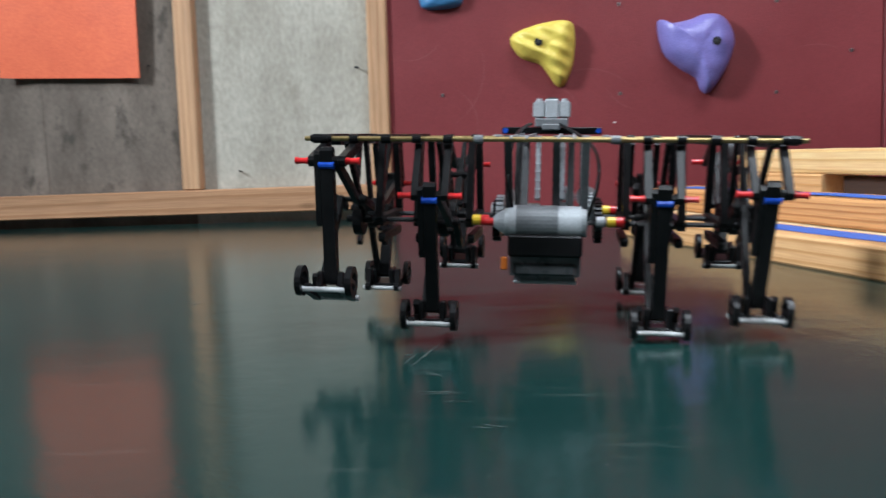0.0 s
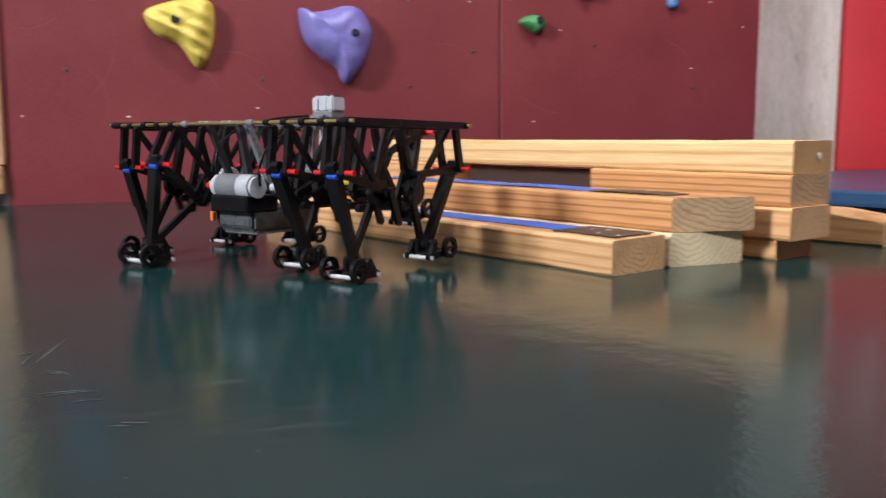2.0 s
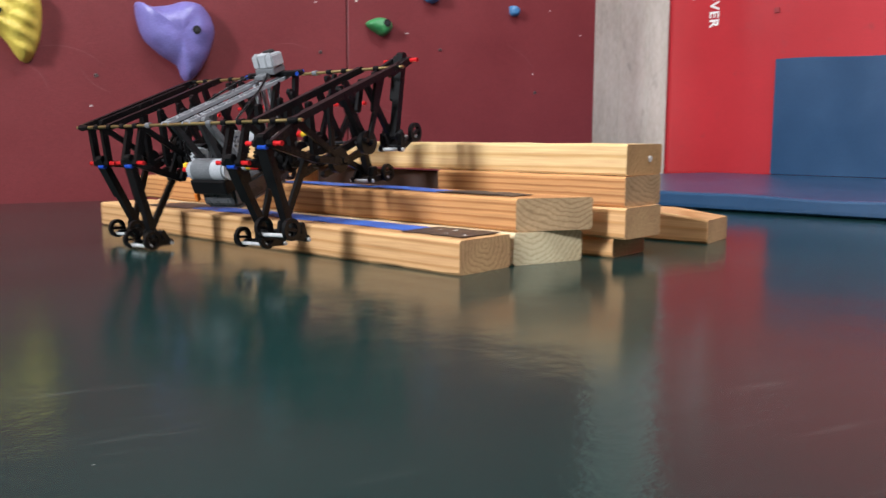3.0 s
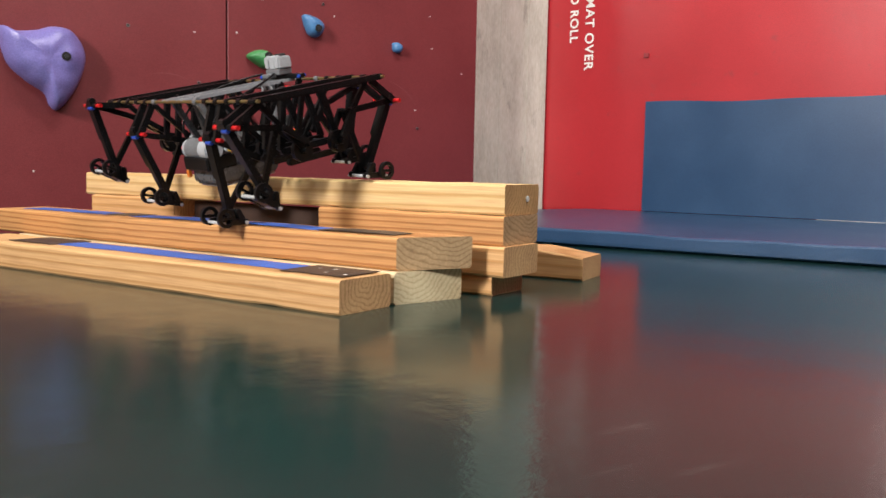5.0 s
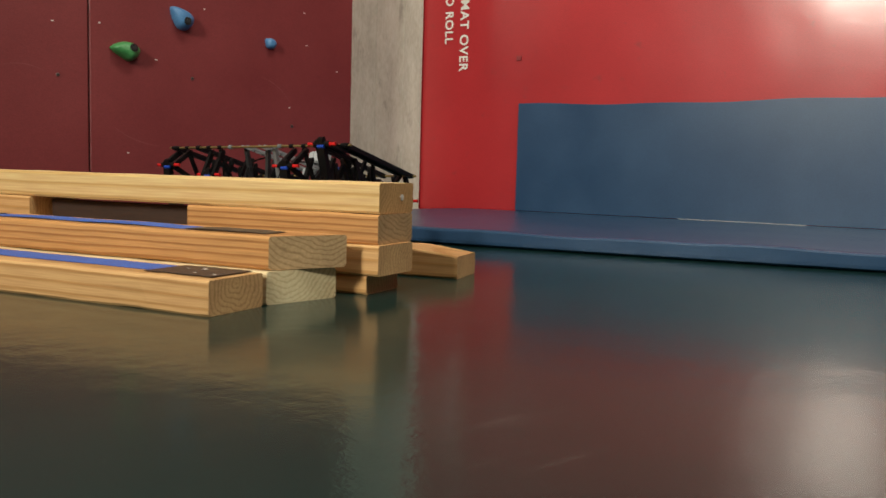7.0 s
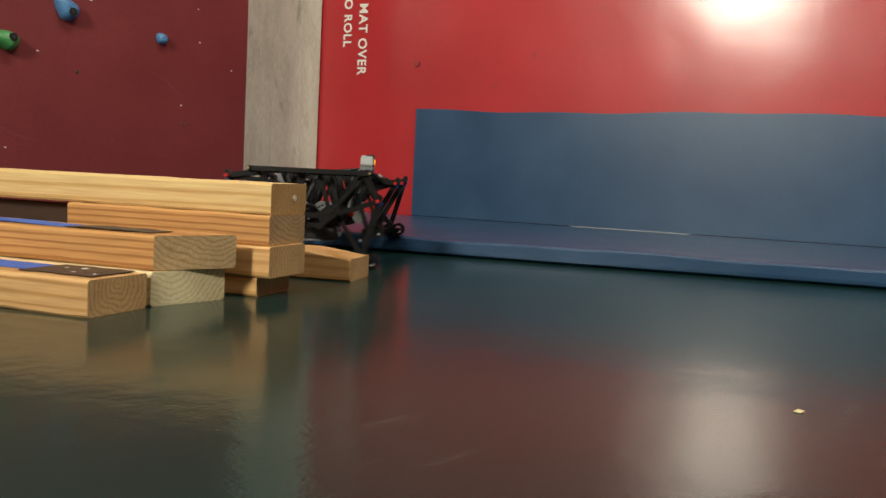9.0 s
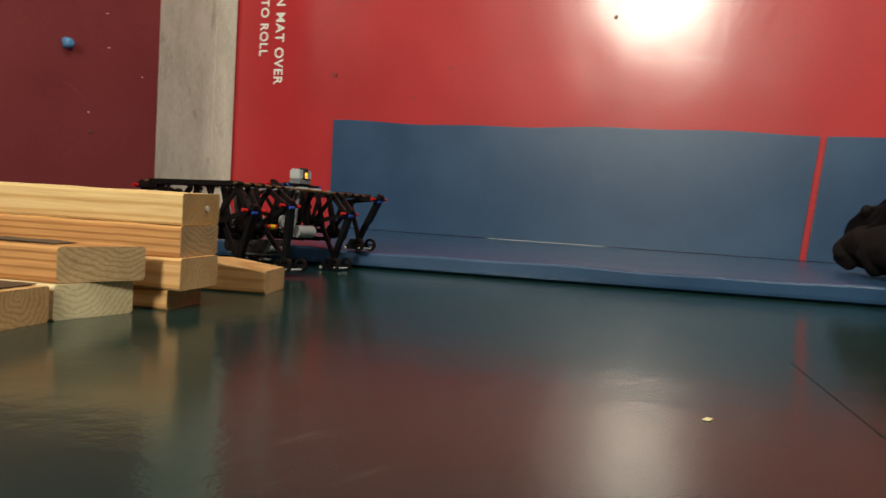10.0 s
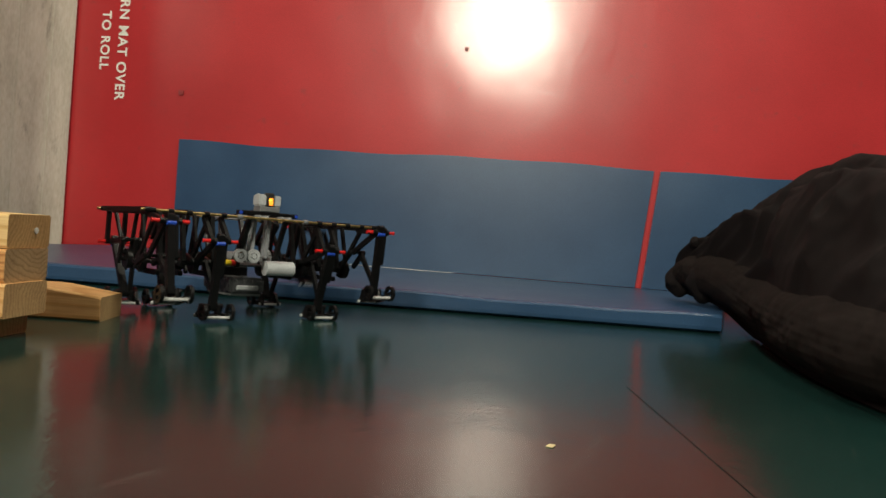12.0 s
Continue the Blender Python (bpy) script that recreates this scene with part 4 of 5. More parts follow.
def build_robot():
    rob = empty("walking_robot")
    tagged(rob, "black plastic eight-legged walking machine with grey motor and brass rods", "walking robot")
    for sx, nm in ((-1, "rear"), (1, "front")):
        bm = bmesh.new()
        add_cyl(bm, (sx * ROD_X, -HALF_L - 0.012, ROD_Z), (sx * ROD_X, HALF_L + 0.012, ROD_Z), 0.0021, 10)
        part("brass_rod", bm, BRASS, rob, "thin brass rod")
        for y in (-0.185, -0.159, -0.132, -0.106, -0.08, -0.055, 0.055, 0.08, 0.106, 0.132, 0.159, 0.185):
            bm = bmesh.new()
            add_cyl(bm, (sx * ROD_X, y - 0.0038, ROD_Z), (sx * ROD_X, y + 0.0038, ROD_Z), 0.0036, 12)
            part("bush", bm, BLACK if abs(y) > 0.06 else MID_GREY, rob)
        for y0, y1 in ((0.178, 0.196), (-0.196, -0.182)):
            bm = bmesh.new()
            add_cyl(bm, (sx * ROD_X, y0, ROD_Z + 0.0002), (sx * ROD_X, y1, ROD_Z + 0.0002), 0.0032, 10)
            part("connector", bm, BLACK, rob)
    # side beams
    for y in (0.1900, -0.1900, 0.132, -0.132):
        bm = bmesh.new()
        beam(bm, (-ROD_X, y, ROD_Z), (ROD_X, y, ROD_Z), 0.0078, 0.0076)
        if abs(y) > 0.15:
            beam(bm, (-ROD_X * 0.75, y - math.copysign(0.009, y), ROD_Z - 0.002), (ROD_X * 0.75, y - math.copysign(0.009, y), ROD_Z - 0.002), 0.0078, 0.0076)
        part("side_beam", closed(bm), BLACK, rob)
    # grey lattice that carries the motor: open trusses of two rails with slanting rungs
    for y in (0.022, -0.016):
        bm = bmesh.new()
        for dy in (-0.0062, 0.0062):
            beam(bm, (-ROD_X, y + dy, ROD_Z + 0.001), (ROD_X, y + dy, ROD_Z + 0.003), 0.0044, 0.0022, False)
        for i in range(16):
            x = -ROD_X + 0.004 + i * 0.0125
            beam(bm, (x, y - 0.0060, ROD_Z + 0.002), (x + (0.007 if i % 2 else 0.0), y + 0.0060, ROD_Z + 0.002), 0.0022, 0.0022, False)
        part("lattice_beam", closed(bm), LATTICE, rob, "grey plastic open truss")
    for x in (0.052, 0.064):
        bm = bmesh.new()
        for y in (0.012, -0.012):
            beam(bm, (x, y, ROD_Z), (x - 0.006, y, 0.098), 0.0048, 0.0040)
        part("post", closed(bm), LATTICE, rob)
    for y, x0, x1, mt in ((0.032, -0.085, -0.050, DARK_GREY), (-0.032, -0.085, -0.050, MID_GREY), (0.020, -0.02, -0.055, DARK_GREY), (-0.020, 0.06, 0.01, BLACK), (0.032, 0.08, 0.045, BLACK), (-0.008, -0.075, -0.06, DARK_GREY), (-0.032, 0.085, 0.05, BLACK)):
        bm = bmesh.new()
        beam(bm, (x0, y, ROD_Z), (x1, y, 0.082), 0.0075, 0.0060)
        part("strut", closed(bm), mt, rob)
    # motor
    bm = bmesh.new()
    add_cyl(bm, (-0.073, -0.030, 0.086), (-0.073, 0.030, 0.086), 0.0142, 28)
    motor = part("motor", bm, LIGHT_GREY, rob, "light grey cylindrical motor", True)
    md = motor.modifiers.new("edges", "EDGE_SPLIT")
    md.split_angle = radians(35)
    bm = bmesh.new()
    add_cyl(bm, (-0.073, -0.0105, 0.0862), (-0.073, 0.0245, 0.0862), 0.01445, 28)
    part("band", bm, MID_GREY, motor)
    for y0, y1 in ((0.0301, 0.034), (-0.034, -0.0301)):
        bm = bmesh.new()
        add_cyl(bm, (-0.073, y0, 0.086), (-0.073, y1, 0.086), 0.0120, 28)
        part("end_cap", bm, LIGHT_GREY, motor)
    bm = bmesh.new()
    add_cyl(bm, (-0.073, 0.0341, 0.086), (-0.073, 0.0440, 0.086), 0.0115, 20, 0.0048)
    part("nose_cone", bm, LIGHT_GREY, motor)
    bm = bmesh.new()
    add_cyl(bm, (-0.073, 0.0441, 0.086), (-0.073, 0.0520, 0.086), 0.0034, 10)
    part("red_tip", bm, RED_PIN, motor)
    bm = bmesh.new()
    add_box(bm, -0.088, -0.040, -0.031, 0.031, 0.058, 0.077, 0.002)
    part("gearbox", bm, BLACK, rob)
    bm = bmesh.new()
    add_cyl(bm, (0.062, 0.010, 0.080), (0.062, 0.058, 0.080), 0.0115, 24)
    part("motor", bm, LIGHT_GREY, rob, "light grey cylindrical motor")
    # battery box
    bm = bmesh.new()
    add_box(bm, -0.078, 0.028, -0.030, 0.030, 0.036, 0.062, 0.004, None, 2)
    bat = part("battery_box", bm, BOX_GREY, rob, "grey battery box")
    box_obj("lid", -0.080, -0.074, -0.027, 0.027, 0.040, 0.053, BOX_GREY, bat, 0.003)
    box_obj("battery_cover", -0.070, 0.020, -0.027, 0.027, 0.0325, 0.0358, LIGHT_GREY, bat, 0.001)
    box_obj("switch", 0.0275, 0.031, -0.02, 0.018, 0.042, 0.050, LIGHT_GREY, bat, 0.002)
    box_obj("orange_block", -0.084, -0.078, 0.0315, 0.0370, 0.046, 0.057, ORANGE_PIN, rob, 0.001)
    # cross axle with coloured bushes
    for x in (-0.030, 0.030):
        bm = bmesh.new()
        add_cyl(bm, (x, -0.17, 0.082), (x, 0.17, 0.082), 0.0022, 8)
        part("axle", bm, DARK_GREY, rob)
    for x, y, mt in ((-0.073, 0.040, MID_GREY), (-0.06, 0.053, RED_PIN), (-0.06, 0.060, YELLOW_PIN), (-0.06, -0.046, LIGHT_GREY), (-0.06, -0.055, YELLOW_PIN), (-0.06, -0.062, RED_PIN), (0.056, -0.055, YELLOW_PIN), (0.056, -0.062, RED_PIN), (0.056, -0.048, YELLOW_PIN), (0.056, -0.041, RED_PIN)):
        bm = bmesh.new()
        add_cyl(bm, (x, y - 0.0036, 0.086), (x, y + 0.0036, 0.086), 0.0046, 12)
        part("axle_bush", bm, mt, rob)
    for x, y, r in ((-0.052, 0.040, 0.0155), (0.070, -0.036, 0.0105), (0.070, -0.014, 0.0105), (0.012, 0.036, 0.016), (0.0, -0.038, 0.015)):
        bm = bmesh.new()
        gear(bm, (0, 0, 0), r, 20, 0.006)
        turn = Matrix.Rotation(radians(90), 4, "Z") if x > 0.03 else Matrix.Identity(4)
        bmesh.ops.transform(bm, matrix=Matrix.Translation((x, y, 0.092 if x < 0.03 else 0.098)) @ turn, verts=bm.verts)
        part("gear", bm, LIGHT_GREY, rob, "pale grey toothed gear")
    # receiver and its black plate
    bm = bmesh.new()
    add_box(bm, 0.0755, 0.0845, -0.0500, 0.0500, 0.1600, 0.1670, 0.001)
    for k in range(12):
        y = -0.044 + k * 0.008
        add_cyl(bm, (0.0750, y, 0.1635), (0.0850, y, 0.1635), 0.0024, 8)
    part("mounting_plate", bm, BLACK, rob)
    for y in (-0.0465, 0.0465):
        bm = bmesh.new()
        add_cyl(bm, (0.0735, y, 0.1635), (0.0865, y, 0.1635), 0.0028, 8)
        part("blue_pin", bm, BLUE_PIN, rob)
    bm = bmesh.new()
    add_box(bm, 0.063, 0.087, -0.0165, 0.0165, 0.1672, 0.1755, 0.001)
    add_box(bm, 0.050, 0.064, -0.0085, 0.0085, 0.1640, 0.1700, 0.001)
    part("receiver_base", bm, MID_GREY, rob)
    bm = bmesh.new()
    add_box(bm, 0.064, 0.087, -0.0185, -0.0062, 0.1757, 0.1930, 0.0018, None, 2)
    add_box(bm, 0.064, 0.087, 0.0062, 0.0185, 0.1757, 0.1930, 0.0018, None, 2)
    add_box(bm, 0.064, 0.074, -0.0066, 0.0066, 0.1757, 0.1945, 0.0012)
    for y in (-0.0125, 0.0125):
        add_cyl(bm, (0.0690, y, 0.1925), (0.0690, y, 0.1950), 0.0026, 10)
    rec = part("receiver", bm, LIGHT_GREY, rob, "light grey infrared receiver block")
    bm = bmesh.new()
    add_box(bm, 0.0742, 0.0885, -0.0058, 0.0058, 0.1757, 0.1965, 0.0015)
    part("sensor_window", bm, HOLE, rec)
    box_obj("led_window", 0.0884, 0.0893, -0.0032, 0.0032, 0.1775, 0.1885, LED, rec, 0, "amber light")
    box_obj("led", 0.0892, 0.0899, -0.0036, -0.0014, 0.1840, 0.1862, LED_Y, rec, 0, "yellow light")
    # cable
    for pts in (((0.06, -0.008, 0.17), (0.02, -0.03, 0.158), (-0.05, -0.045, 0.15), (-0.085, -0.045, 0.12), (-0.070, -0.034, 0.088)), ((0.06, 0.02, 0.17), (-0.02, 0.03, 0.165), (-0.08, 0.034, 0.14), (-0.085, 0.03, 0.10), (-0.06, 0.02, 0.06))):
        cu = bpy.data.curves.new("cable", "CURVE")
        cu.dimensions, cu.bevel_depth, cu.bevel_resolution = "3D", 0.0016, 2
        sp = cu.splines.new("NURBS")
        sp.points.add(len(pts) - 1)
        for q, p in zip(sp.points, pts):
            q.co = (*p, 1)
        sp.use_endpoint_u, sp.order_u = True, 4
        cu.materials.append(BLACK)
        ob = new("cable", cu)
        ob.parent = rob
    # fixed braces at each lane, from the side beams to the crank axles
    for s in (-1, 1):
        for y in LANES:
            bm = bmesh.new()
            beam(bm, (s * ROD_X * 0.88, y - 0.004, ROD_Z - 0.003), (s * 0.030, y - 0.004, 0.084), 0.0070, 0.0040)
            part("brace", closed(bm), BLACK, rob)
            bm = bmesh.new()
            beam(bm, (s * 0.012, y + 0.004, ROD_Z - 0.002), (s * 0.034, y + 0.004, 0.084), 0.0070, 0.0040)
            part("post", closed(bm), BLACK, rob)
    # bearing frames of the cranks, between the lanes
    for y in (0.150, 0.115, 0.068, -0.068, -0.115, -0.150):
        bm = bmesh.new()
        beam(bm, (-0.044, y, 0.082), (0.044, y, 0.082), 0.0086, 0.0072)
        beam(bm, (-0.036, y, 0.066), (0.036, y, 0.066), 0.0080, 0.0060)
        beam(bm, (-0.046, y, 0.086), (-0.030, y, ROD_Z - 0.004), 0.0080, 0.0060)
        beam(bm, (0.046, y, 0.086), (0.030, y, ROD_Z - 0.004), 0.0080, 0.0060)
        part("bearing_frame", closed(bm), BLACK, rob)
    for y in (0.045, -0.045):
        bm = bmesh.new()
        gear(bm, (-0.022, y, 0.082), 0.019, 24, 0.007)
        gear(bm, (0.020, y, 0.082), 0.019, 24, 0.007)
        part("gear", bm, BLACK, rob)
    return rob


def leg_meshes():
    """Meshes of one leg, each in its own space with the pivot at the origin and its length along -z."""
    made = {}

    def keep(name, bm, mat):
        me = bpy.data.meshes.new(name)
        closed(bm).to_mesh(me)
        bm.free()
        me.materials.append(mat)
        made[name] = me

    bm = bmesh.new()
    for dy in (-0.0125, 0.0125):
        beam(bm, (0, dy, 0), (0, dy, -THIGH), 0.0086, 0.0056)
    keep("upper_link", bm, BLACK)
    bm = bmesh.new()
    beam(bm, (0, 0, 0.007), (0, 0, -SHIN), 0.0092, 0.0102)
    beam(bm, (0, 0.0078, 0.004), (0, 0.0078, -SHIN * 0.5), 0.0084, 0.0046)
    keep("shin", bm, BLACK)
    bm = bmesh.new()
    beam(bm, (0, -0.0070, 0), (0, -0.0070, -0.0745), 0.0080, 0.0046)
    keep("drag_link", bm, BLACK)
    bm = bmesh.new()
    beam(bm, (0, 0.0070, 0), (0, 0.0070, -0.0840), 0.0080, 0.0050)
    keep("heel_link", bm, BLACK)
    bm = bmesh.new()
    for dy in (-0.0125, 0.0125):
        beam(bm, (0, dy, 0), (0, dy, -0.036), 0.0080, 0.0046)
    add_cyl(bm, (0, -0.016, 0), (0, 0.016, 0), 0.0026, 8)
    keep("conrod", bm, BLACK)
    bm = bmesh.new()
    ring(bm, (0, 0, 0), 0.0150, 0.005, 0.008)
    add_cyl(bm, (0, -0.012, 0), (0, 0.012, 0), 0.0036, 10)
    beam(bm, (0, 0, 0), (0.010, 0, 0), 0.0080, 0.0070)
    add_cyl(bm, (0.010, -0.009, 0), (0.010, 0.009, 0), 0.0030, 8)
    keep("crank", bm, BLACK)
    # foot: a bracket round the ankle, two side plates and a pair of open rings at the toe
    bm = bmesh.new()
    add_box(bm, -0.008, 0.007, -0.0115, -0.0060, -0.0130, 0.0060, 0.0012)
    add_box(bm, -0.008, 0.007, 0.0060, 0.0115, -0.0130, 0.0060, 0.0012)
    add_box(bm, -0.010, 0.012, -0.0090, 0.0090, -0.0135, -0.0085, 0.0012)
    for y in (-0.0150, 0.0150):
        beam(bm, (-0.015, y, -0.0105), (0.016, y, -0.0105), 0.0078, 0.0050)
        beam(bm, (-0.012, y, -0.0105), (-0.004, y, 0.0030), 0.0070, 0.0046)
        ring(bm, (0.0170, y * 1.37, -0.0045), 0.0125, 0.0078, 0.0050)
        beam(bm, (0.0070, y * 1.37, -0.0045), (0.0270, y * 1.37, -0.0045), 0.0034, 0.0040, False)
    keep("foot", bm, BLACK)
    bm = bmesh.new()
    add_cyl(bm, (0, -0.0185, 0), (0, 0.0185, 0), 0.0022, 10)
    add_cyl(bm, (0, -0.0200, 0), (0, -0.0180, 0), 0.0025, 10)
    add_cyl(bm, (0, 0.0180, 0), (0, 0.0200, 0), 0.0025, 10)
    keep("foot_pin", bm, PALE_PIN)
    bm = bmesh.new()
    add_cyl(bm, (0, -0.0055, 0), (0, 0.0055, 0), 0.0024, 10)
    add_cyl(bm, (0, -0.0055, 0), (0, -0.0035, 0), 0.0029, 10)
    add_cyl(bm, (0, 0.0030, 0), (0, 0.0055, 0), 0.0029, 10)
    keep("red_pin", bm, RED_PIN)
    bm = bmesh.new()
    add_cyl(bm, (0, -0.0062, 0), (0, 0.0062, 0), 0.0029, 10)
    keep("blue_pin", bm, BLUE_PIN)
    return made


def build_legs(rob):
    me = leg_meshes()
    legs = []
    for s in (-1, 1):
        for k, y in enumerate(LANES):
            leg = {}
            for nm in ("upper_link", "shin", "drag_link", "heel_link", "conrod", "crank", "foot"):
                ob = new(nm, me[nm])
                ob.parent = rob
                leg[nm] = ob
            for nm, par, p in (("red_pin", "upper_link", (0, -0.0208, -THIGH)), ("red_pin", "upper_link", (0, 0.0208, -THIGH)), ("blue_pin", "shin", (s * 0.0035, 0, -0.003)),
                               ("foot_pin", "foot", (-0.0150, 0, -0.0118)), ("foot_pin", "foot", (0.0185, 0, -0.0118))):
                ob = new(nm, me[nm])
                ob.parent = leg[par]
                ob.location = p
            legs.append((s, k, y, leg))
    return legs


# seconds, place on the ground, heading, nose-down tilt, sideways tilt
ROBOT = [
    (0.0, -0.006, 0.791, 0.011, 88.1, -0.9, 2.6), (0.5, -0.002, 0.915, 0.011, 85.4, -0.9, 1.3), (1.0, 0.003, 0.94, 0.008, 73.3, 1.4, 0.6),
    (1.5, 0.011, 0.971, 0.007, 39.3, 0.8, 1.2), (2.0, 0.109, 1.045, 0.004, 37.0, 1.2, -0.1), (2.5, 0.203, 1.094, 0.024, 31.4, -12.2, 0.3),
    (3.0, 0.31, 1.154, 0.049, 30.4, -20.2, -1.2), (3.6, 0.362, 1.166, 0.068, 26.5, -19.5, -0.6), (4.3, 0.428, 1.186, 0.093, 18.0, -16.5, 1.0),
    (5.0, 0.49, 1.2, 0.111, 10.7, -13.5, 2.2), (5.5, 0.587, 1.337, 0.129, 17.5, 15.6, -0.8), (6.0, 0.604, 1.299, 0.121, 18.1, 16.9, -1.3),
    (6.5, 0.692, 1.255, 0.06, 15.1, 17.9, -2.4), (7.0, 0.818, 1.312, 0.013, 17.2, 13.7, -1.3), (7.6, 0.94, 1.315, 0.003, 4.0, 4.5, -1.2),
    (8.3, 1.06, 1.265, -0.001, -25.0, 0.5, -1.4), (9.0, 1.082, 1.208, -0.003, -50.0, 0.0, -1.5), (9.5, 1.067, 1.247, -0.006, -66.4, 1.7, -1.1),
    (10.0, 1.138, 1.197, -0.013, -83.7, -1.1, -1.6), (10.5, 1.162, 1.072, -0.006, -77.3, -0.7, -1.6), (11.0, 1.152, 0.953, -0.007, -90.6, 0.8, -0.4),
    (11.5, 1.165, 0.977, -0.009, -116.0, -2.0, -0.4), (12.0, 1.127, 0.88, -0.004, -116.6, -1.1, -0.4),
]


def robot_state(t):
    """The machine's row at t, eased by a Catmull-Rom curve."""
    r = np.array(ROBOT)
    i = int(np.clip(np.searchsorted(r[:, 0], t, "right") - 1, 0, len(r) - 2))
    h = r[i + 1, 0] - r[i, 0]
    f = (t - r[i, 0]) / h

    def slope(j):
        a, b = max(j - 1, 0), min(j + 1, len(r) - 1)
        return (r[b, 1:] - r[a, 1:]) / (r[b, 0] - r[a, 0])

    p0, p1, m0, m1 = r[i, 1:], r[i + 1, 1:], slope(i) * h, slope(i + 1) * h
    return (2 * f**3 - 3 * f**2 + 1) * p0 + (f**3 - 2 * f**2 + f) * m0 + (3 * f**2 - 2 * f**3) * p1 + (f**3 - f**2) * m1


def robot_pose(t):
    x, y, z, head, nose, side = robot_state(t)
    return Matrix.Translation((x, y, max(z, -0.008))) @ Matrix.Rotation(radians(head), 4, "Z") @ Matrix.Rotation(radians(nose), 4, "Y") @ Matrix.Rotation(radians(side), 4, "X")


def support(x, y):
    """Height of the ground, planks or mat under a point."""
    h = 0.0
    for px, py, ln, w, top in ((0.417, 0.800, 0.778, 0.089, 0.0385), (0.512, 0.842, 0.845, 0.091, 0.077), (0.661, 0.832, 0.856, 0.089, 0.139), (0.872, 0.88, 0.4, 0.085, 0.042)):
        a, b = (x - px) * U.x + (y - py) * U.y, (x - px) * V.x + (y - py) * V.y
        if -0.015 < a < ln + 0.015 and -0.012 < b < w + 0.012:
            h = max(h, top)
    if x * 0.9162 + y * 0.4007 > 1.655:
        h = max(h, 0.036)
    return h


def aim(p, q):
    """The pose of a link whose pivot is at p and whose -z points to q, in the plane of the leg."""
    d = q - p
    return Matrix.Translation(p) @ Matrix.Rotation(math.atan2(-d.x, -d.z), 4, "Y")


# where each foot is reached to at certain moments, by side and lane: seconds, along and up in the machine's space
FOOTFALLS = {
    (-1, 0): [(0.0, -0.127, 0.041), (0.5, -0.095, 0.014), (1.0, -0.127, 0.043), (1.5, -0.094, 0.007), (2.0, -0.067, 0.009), (2.5, -0.116, 0.021), (3.0, -0.087, -0.006), (5.0, -0.124, 0.06), (5.5, -0.16, 0.053), (6.0, -0.164, 0.065)],
    (-1, 1): [(0.0, -0.095, 0.014), (0.5, -0.127, 0.040), (1.0, -0.085, 0.014), (1.5, -0.028, 0.008), (5.0, -0.092, 0.019), (6.0, -0.106, 0.013), (11.5, -0.052, 0.026)],
    (-1, 2): [(0.0, -0.095, 0.014), (0.5, -0.085, 0.014), (1.0, -0.085, 0.02), (1.5, -0.083, 0.049), (2.0, -0.057, 0.016), (3.0, -0.103, 0.016), (5.0, -0.105, 0.011), (6.0, -0.103, 0.005)],
    (-1, 3): [(0.0, -0.085, 0.024), (0.5, -0.085, 0.018), (1.0, -0.085, 0.028), (1.5, -0.056, 0.018), (2.5, -0.091, 0.017), (3.0, -0.138, 0.045), (5.0, -0.095, 0.04), (5.5, -0.068, 0.006), (6.0, -0.118, -0.001), (10.5, -0.073, 0.059), (11.0, -0.096, 0.05), (12.0, -0.033, 0.028)],
    (1, 0): [(0.0, 0.075, 0.014), (0.5, 0.085, 0.026), (1.0, 0.085, 0.03), (9.0, 0.111, 0.056), (9.5, 0.116, 0.034), (10.0, 0.091, 0.05), (10.5, 0.105, 0.042), (11.0, 0.125, 0.062), (11.5, 0.079, 0.015), (12.0, 0.128, 0.051)],
    (1, 1): [(0.0, 0.085, 0.04), (0.5, 0.085, 0.014), (1.0, 0.085, 0.034), (9.5, 0.115, 0.051), (10.0, 0.091, 0.022), (10.5, 0.113, 0.018), (11.0, 0.068, 0.02), (11.5, 0.154, 0.055), (12.0, 0.088, 0.017)],
    (1, 2): [(0.0, 0.085, 0.014), (0.5, 0.085, 0.046), (1.0, 0.085, 0.058), (1.5, 0.097, 0.016), (2.0, 0.116, 0.054), (2.5, 0.082, 0.02), (5.0, 0.106, 0.048), (5.5, 0.075, 0.043), (10.0, 0.125, 0.027), (10.5, 0.06, 0.016), (11.0, 0.14, 0.03), (11.5, 0.113, 0.043), (12.0, 0.111, 0.021)],
    (1, 3): [(0.0, 0.085, 0.046), (0.5, 0.085, 0.014), (1.0, 0.085, 0.016), (1.5, 0.123, 0.059), (2.0, 0.053, 0.021), (2.5, 0.119, 0.063), (3.0, 0.087, 0.07), (5.0, 0.073, 0.037), (5.5, 0.064, 0.043), (6.0, 0.054, 0.042), (11.0, 0.064, 0.028), (11.5, 0.176, 0.027), (12.0, 0.151, 0.045)],
}
# turns of the cranks: seconds and full cycles
CYCLES = ((0.0, 0), (0.95, 1), (1.4, 2), (1.85, 3), (2.35, 4), (2.87, 5), (3.3, 6), (4.95, 9), (5.45, 10), (5.95, 11), (6.45, 12), (7.0, 13), (9.0, 17), (12.0, 23))


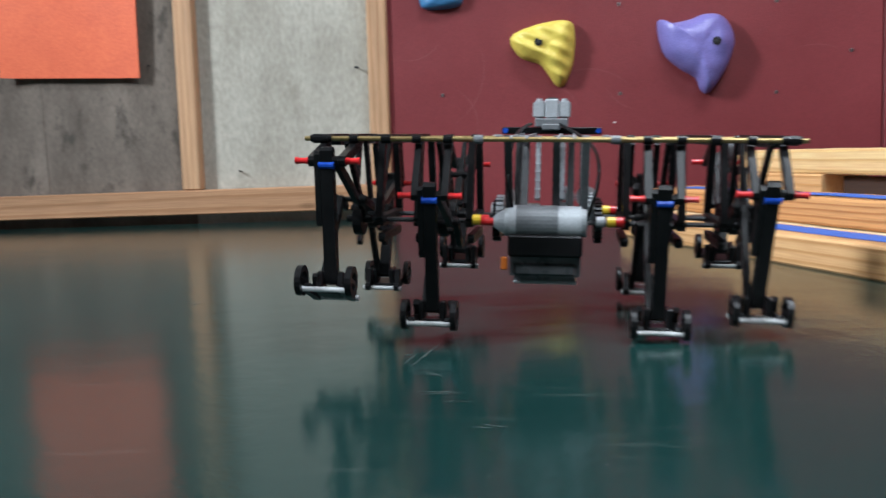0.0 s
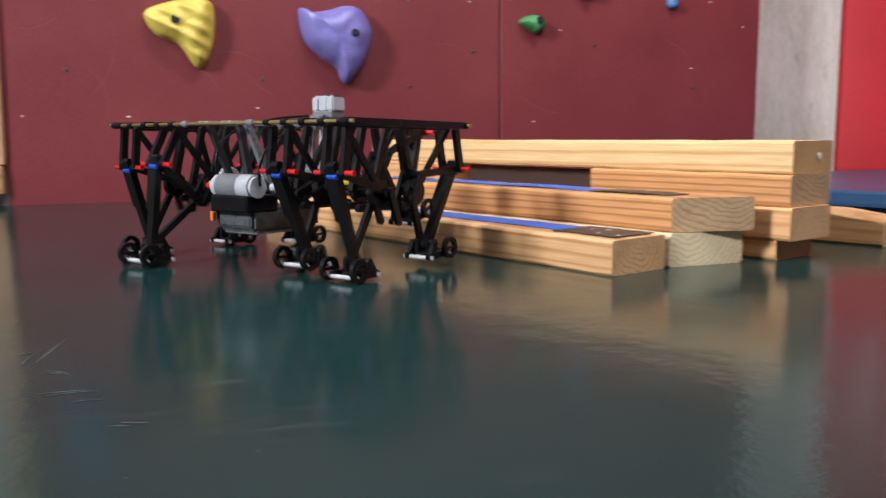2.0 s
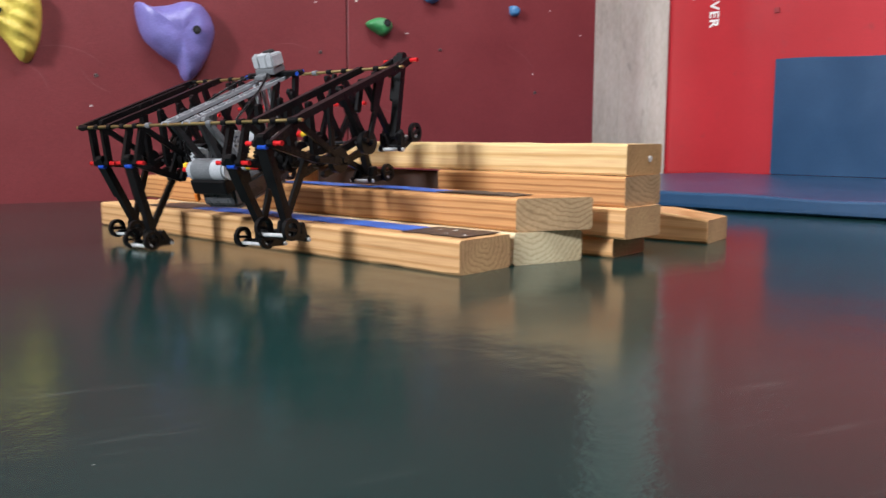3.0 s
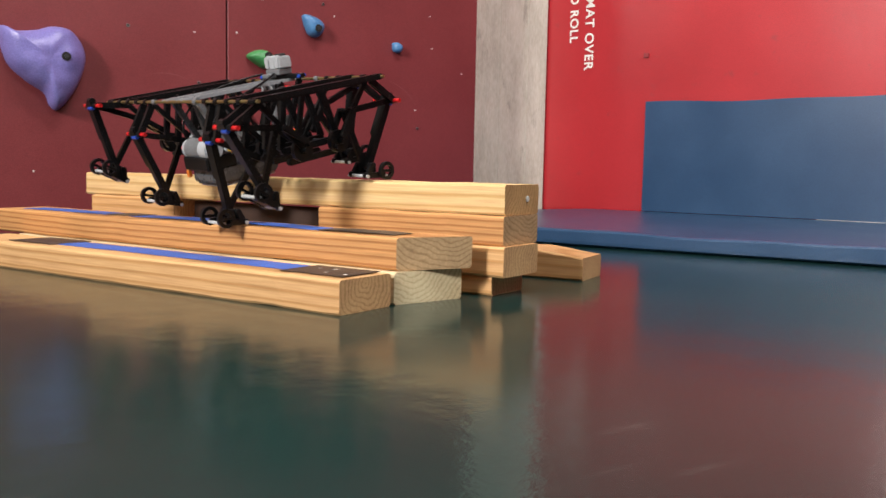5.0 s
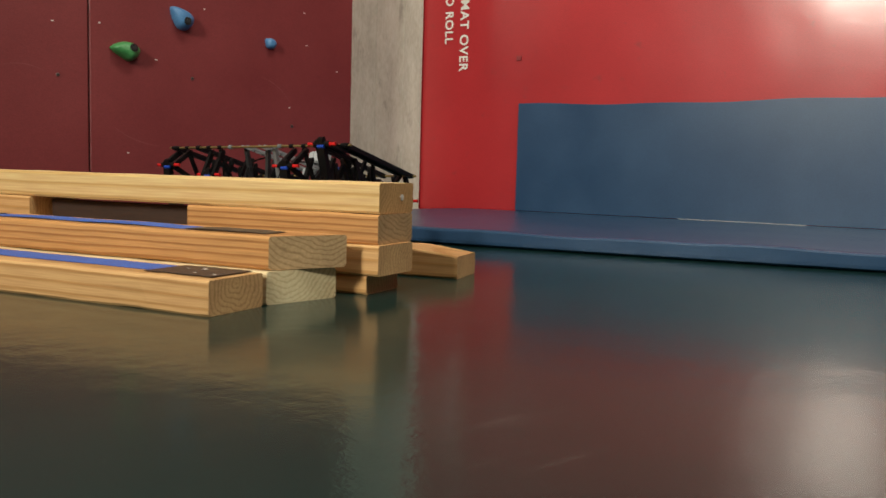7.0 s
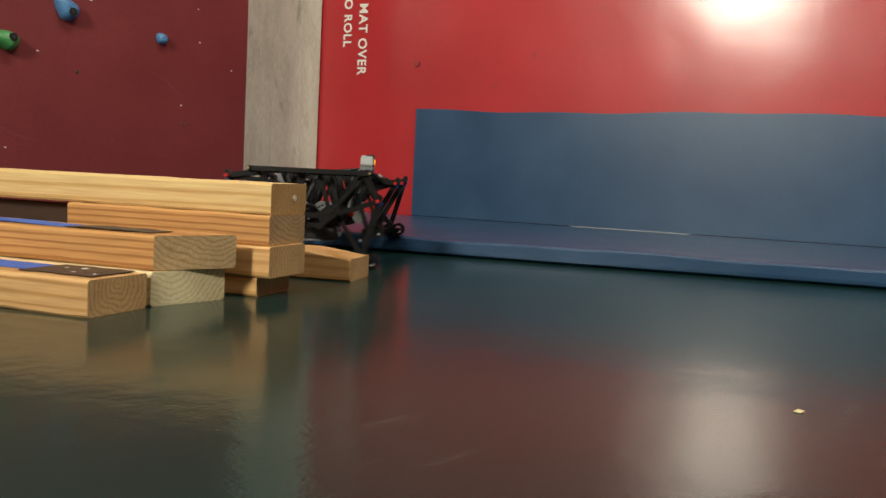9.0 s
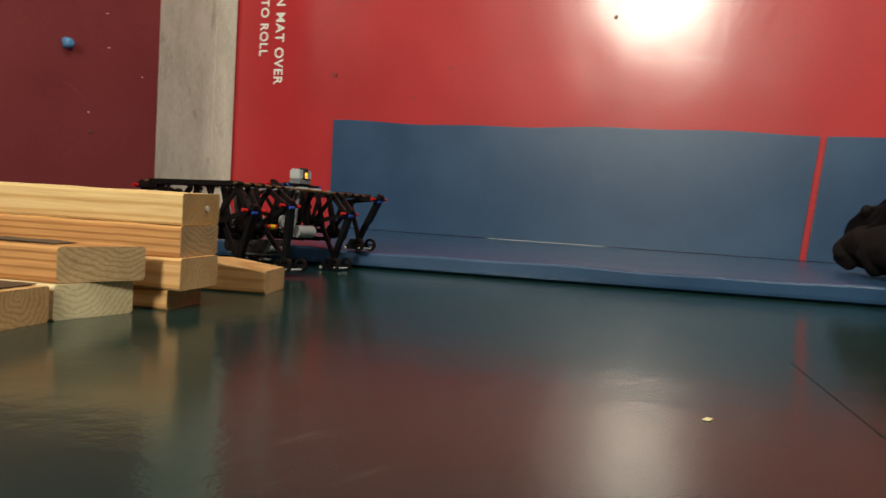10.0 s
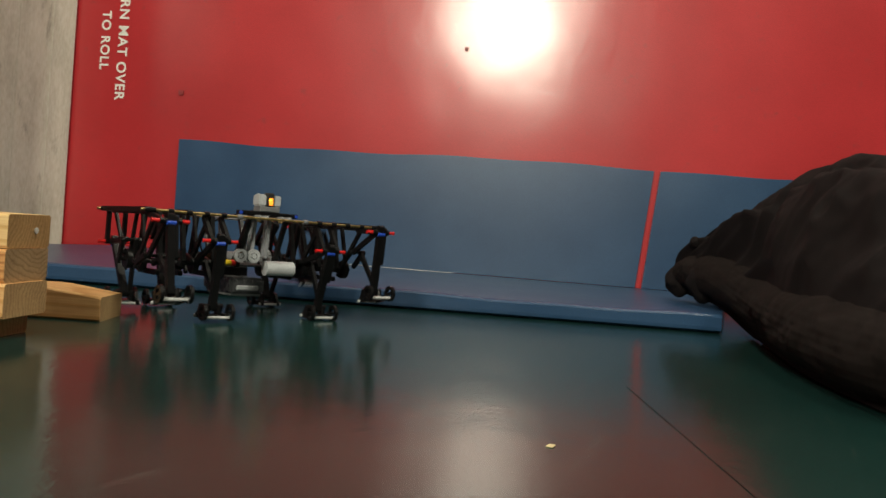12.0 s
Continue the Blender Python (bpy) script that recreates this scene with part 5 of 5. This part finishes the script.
def leg_pose(t, s, k, y, m):
    turns = float(np.interp(t, [c[0] for c in CYCLES], [c[1] for c in CYCLES]))
    ph = (turns + 0.8 + (0.5 if k in (1, 2) else 0.0) + (0.5 if s > 0 else 0.0)) % 1.0
    if ph < 0.6:
        fx, lift = 0.034 - 0.068 * ph / 0.6, 0.0
    else:
        q = (ph - 0.6) / 0.4
        fx, lift = -0.034 + 0.068 * (0.5 - 0.5 * math.cos(math.pi * q)), 0.040 * math.sin(math.pi * q)
    x = s * 0.090 + fx
    # drop the foot until it meets the ground, as far as the links reach
    z = 0.019
    for _ in range(3):
        w = m @ Vector((x, y, z))
        z = z + (support(w.x, w.y) + 0.0175 - w.z)
    z = min(max(z + lift, -0.004), 0.085)
    for tc, dx, dz in FOOTFALLS.get((s, k), ()):
        if abs(t - tc) < 0.25:
            g = 0.5 + 0.5 * math.cos(math.pi * (t - tc) / 0.25)
            x, z = x + (dx - x) * g, z + (dz - z) * g
    hip = Vector((s * HIP[0], y, HIP[1]))
    ankle = Vector((x, y, z))
    d = ankle - hip
    far = (THIGH + SHIN) * 0.985
    near = SHIN - THIGH + 0.012
    d = d * (min(max(d.length, near), far) / d.length)
    # never below what it stands on
    w = m @ (hip + d)
    d.z += max(0.0, support(w.x, w.y) + 0.0165 - w.z)
    d = d * (max(d.length, near) / d.length)
    ankle = hip + d
    ln = d.length
    c = (THIGH**2 + ln**2 - SHIN**2) / (2 * THIGH * ln)
    bend = math.acos(max(-1, min(1, c)))
    ang = math.atan2(d.x, -d.z) + s * bend
    knee = hip + Vector((math.sin(ang), 0, -math.cos(ang))) * THIGH
    crank = Vector((s * 0.030, y, 0.082))
    turn = 2 * math.pi * ph
    cp = crank + Vector((math.cos(turn), 0, -math.sin(turn))) * 0.010
    # inner corner of the rigid leg triangle
    shin = (ankle - knee).normalized()
    inner = Vector((shin.z, 0, -shin.x))
    if inner.x * s > 0:
        inner = -inner
    elbow = knee.lerp(ankle, 0.42) + inner * 0.062
    w = m.to_3x3().inverted() @ Vector((0, 0, 1))
    level = math.atan2(w.x, w.z)
    up = (m @ ankle).z - support((m @ ankle).x, (m @ ankle).y) - 0.0175
    toe = -s * min(0.45, max(0.0, up) * 9)
    foot = Matrix.Translation(ankle) @ Matrix.Rotation(level * 0.85 + toe, 4, "Y")
    if s < 0:
        foot = foot @ Matrix.Rotation(math.pi, 4, "Z")
    return {"upper_link": aim(hip, knee), "shin": aim(knee, ankle), "drag_link": aim(knee, elbow), "heel_link": aim(ankle, elbow), "conrod": aim(elbow, cp),
            "crank": Matrix.Translation(crank) @ Matrix.Rotation(turn, 4, "Y"), "foot": foot}


def motions():
    times = [round(0.1 * i, 1) for i in range(121)]
    body = [(t, robot_pose(t)) for t in times]
    walk(robot, body)
    for s, k, y, leg in legs:
        rows = {nm: [] for nm in leg}
        for t, m in body:
            for nm, p in leg_pose(t, s, k, y, m).items():
                rows[nm].append((t, p))
        for nm, ob in leg.items():
            walk(ob, rows[nm])


build_room()
build_panels()
build_holds()
build_mats()
build_steps()
build_jacket()
build_litter()
build_lamps()
robot = build_robot()
legs = build_legs(robot)
motions()
